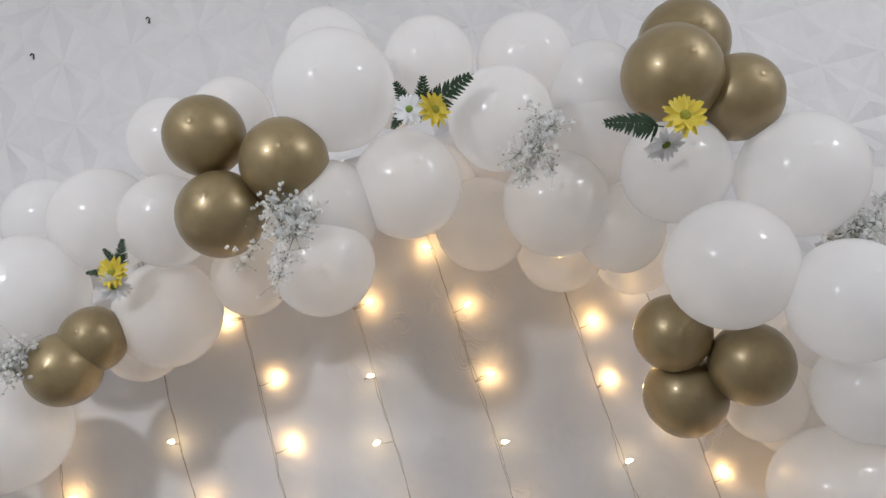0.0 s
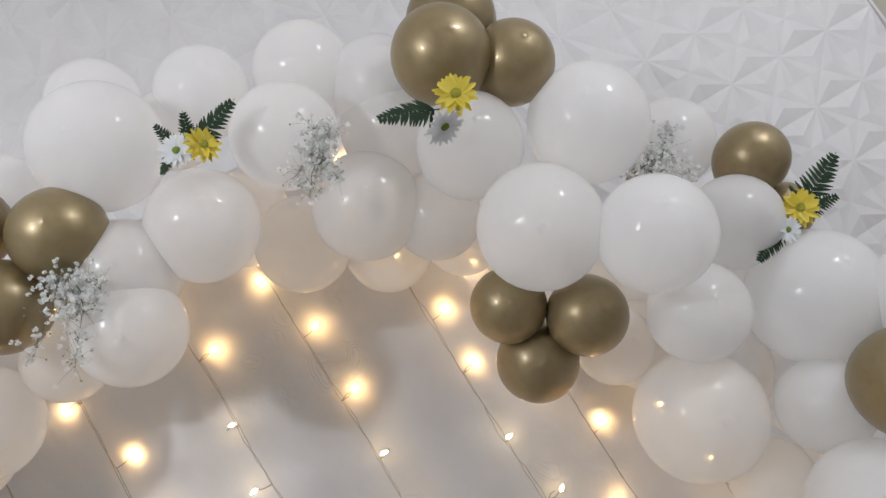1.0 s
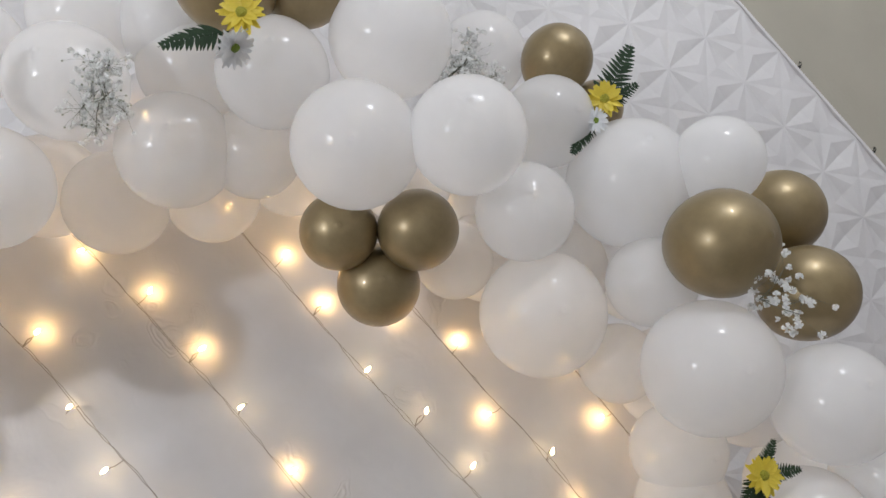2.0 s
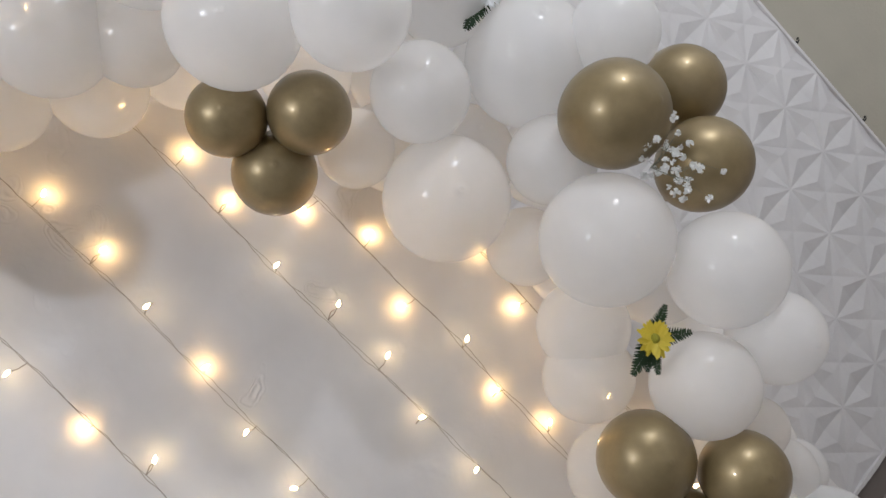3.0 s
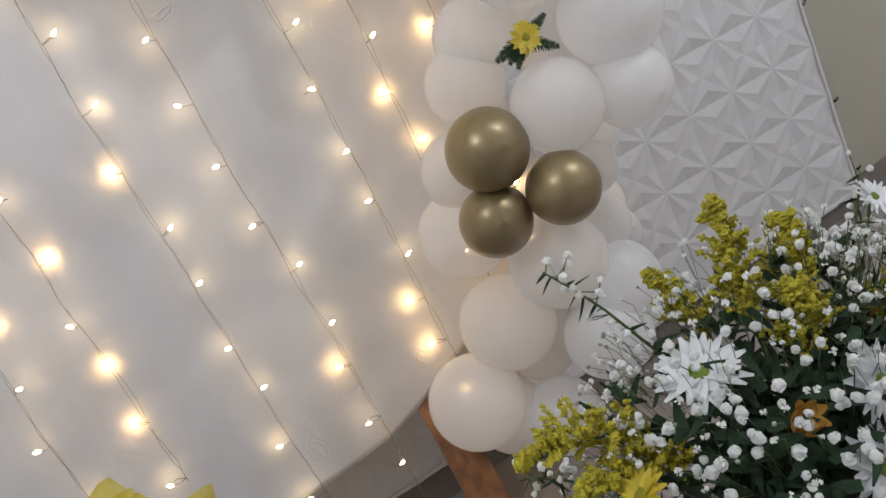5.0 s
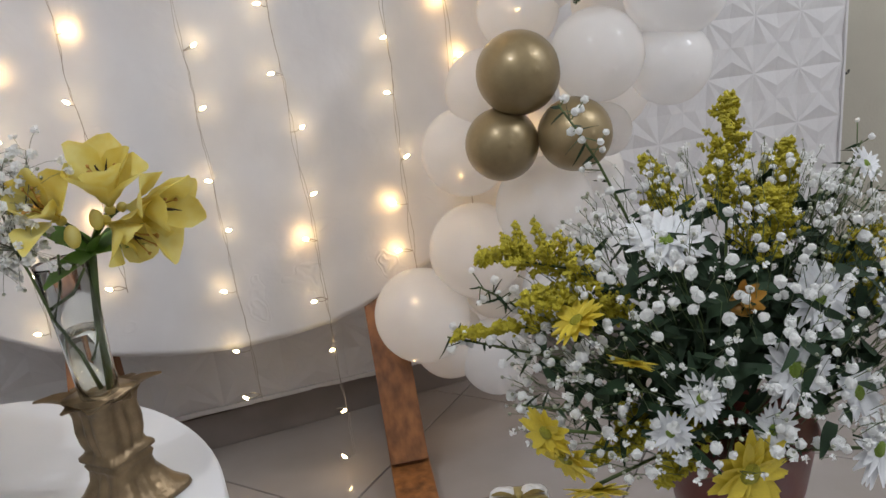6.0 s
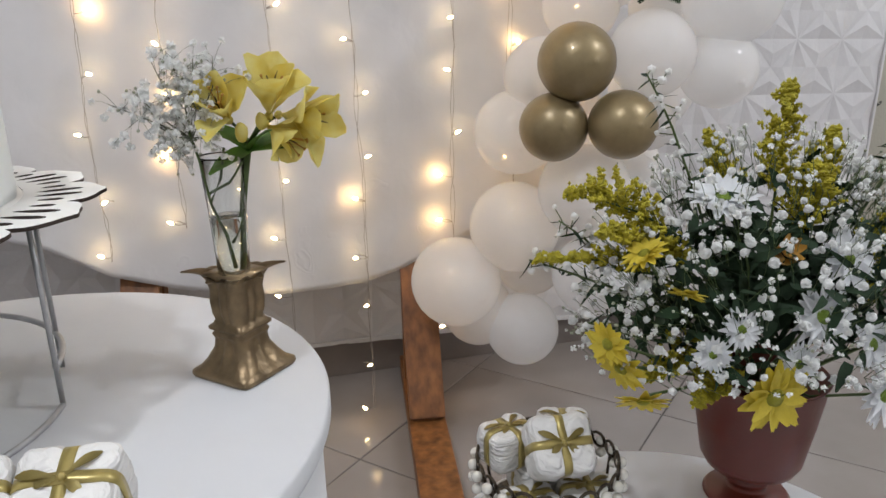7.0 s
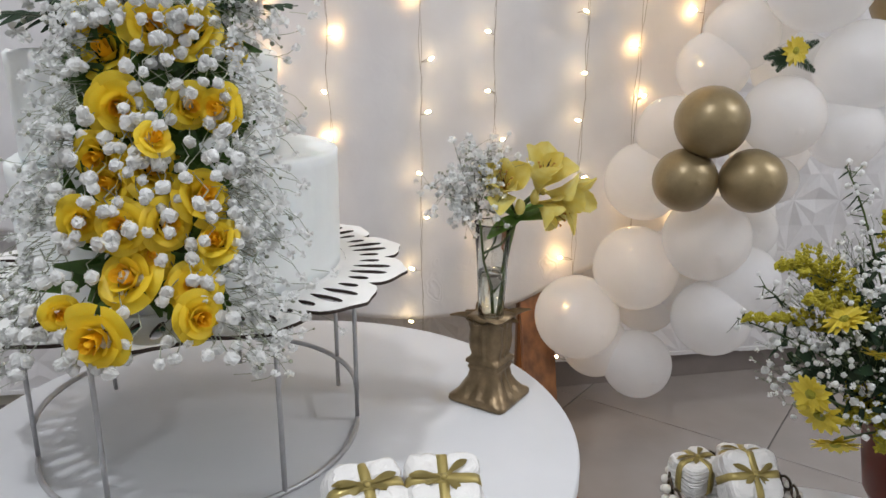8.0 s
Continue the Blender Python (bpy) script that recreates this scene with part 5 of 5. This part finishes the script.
for k, p in enumerate(((0.285, 0.30, 0.905), (0.275, 0.305, 0.898))):
    f = part("orange_bloom", petals_mesh("orange_bloom", 7, 0.024, 0.009, M_ORANGE, 70 + k, 1.1, 1, droop=-0.5), None, bq, m=aim(p, (-0.2 + 0.4 * k, -0.8, 0.5)))

bm, bs, bb_, bl = bmesh.new(), bmesh.new(), bmesh.new(), bmesh.new()
for k in range(400):
    q = dome(rnd) + Vector((rnd.gauss(0, 0.008), rnd.gauss(0, 0.008), rnd.gauss(0, 0.010)))
    puff(bq, q, rnd.uniform(0.0036, 0.0062), rnd)
    if k % 4 == 0:
        tube(bs, [q, q.lerp(BASE, 0.10) + Vector((rnd.uniform(-0.006, 0.006), 0, 0.006)), q.lerp(BASE, 0.25)], 0.0006, 3)
for k in range(640):
    q = dome(rnd)
    q += (q - Vector((GX, GY, 0.78))).normalized() * rnd.uniform(0.0, 0.030)
    if rnd.random() < 0.45:
        lump(bb_, q, rnd.uniform(0.0014, 0.0024), rnd, 1, 0.2)
    else:
        ruffle(bm, q, rnd.uniform(0.0026, 0.0046), rnd, 11)
    tube(bs, [q, q.lerp(BASE, 0.05) + Vector((rnd.uniform(-0.008, 0.008), rnd.uniform(-0.008, 0.008), 0.004)), q.lerp(BASE, 0.14) + Vector((rnd.uniform(-0.012, 0.012), rnd.uniform(-0.012, 0.012), 0))], 0.00035, 3)
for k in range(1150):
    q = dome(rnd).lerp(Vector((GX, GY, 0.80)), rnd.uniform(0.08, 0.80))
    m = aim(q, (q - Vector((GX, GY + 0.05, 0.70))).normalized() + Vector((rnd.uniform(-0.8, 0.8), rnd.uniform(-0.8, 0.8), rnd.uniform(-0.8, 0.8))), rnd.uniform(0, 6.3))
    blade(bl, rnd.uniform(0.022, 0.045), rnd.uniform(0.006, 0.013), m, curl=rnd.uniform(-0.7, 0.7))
tagged(part("white_blooms", bm, M_BLOOM, bq, smooth=False), kind="stuff")
tagged(part("buds", bb_, M_BUD, bq), kind="stuff")
tagged(part("twigs", bs, M_STEM, bq), kind="stuff")
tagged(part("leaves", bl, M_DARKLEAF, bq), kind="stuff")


def bud_branch(pts, k, n=16):
    """A leafy green branch with small white buds along it."""
    rd = random.Random(200 + k)
    pts = [Vector(p) for p in pts]
    bs, bm, bl = bmesh.new(), bmesh.new(), bmesh.new()
    tube(bs, pts, 0.0018, 5, 0.5)
    for i in range(n):
        u = (i + 0.5) / n * (len(pts) - 1)
        c = pts[int(u)].lerp(pts[int(u) + 1], u - int(u))
        q = c + Vector((rd.gauss(0, 1), rd.gauss(0, 1), rd.gauss(0.3, 0.8))) * 0.011
        tube(bs, [c, q], 0.0007, 3)
        lump(bm, q, rd.uniform(0.0025, 0.0045), rd, 2, 0.2)
        m = aim(c, (rd.gauss(0, 1), rd.gauss(0, 1), rd.gauss(0, 1)), rd.uniform(0, 6))
        blade(bl, rd.uniform(0.012, 0.026), 0.0035, m @ Matrix.Rotation(-0.9, 4, "Y"), curl=0.3, nl=3)
    b = part("leafy_branch", bs, M_STEM, bq)
    tagged(part("white_buds", bm, M_BLOOM, b, smooth=False), kind="stuff")
    tagged(part("small_leaves", bl, M_DARKLEAF, b), kind="stuff")


bud_branch(((0.28, 0.40, 0.86), (0.255, 0.42, 0.95), (0.225, 0.42, 1.015), (0.205, 0.42, 1.05), (0.188, 0.42, 1.076)), 0, 22)
bud_branch(((0.28, 0.40, 0.84), (0.16, 0.41, 0.865), (0.12, 0.415, 0.905), (0.093, 0.42, 0.925)), 1, 22)
bud_branch(((0.26, 0.38, 0.80), (0.15, 0.39, 0.85), (0.09, 0.40, 0.875), (0.055, 0.41, 0.888)), 2, 22)
bud_branch(((0.42, 0.40, 0.86), (0.49, 0.41, 0.93), (0.535, 0.42, 0.985)), 3, 18)
bud_branch(((0.42, 0.40, 0.84), (0.50, 0.41, 0.88), (0.56, 0.42, 0.93)), 4, 18)
bud_branch(((0.28, 0.37, 0.78), (0.17, 0.36, 0.80), (0.10, 0.36, 0.83)), 5, 18)
for k, q in enumerate(((0.485, 0.275, 0.690),)):
    fern(bq, (0.41, 0.30, 0.735), q, k, up=(0, -0.7, 0.7))
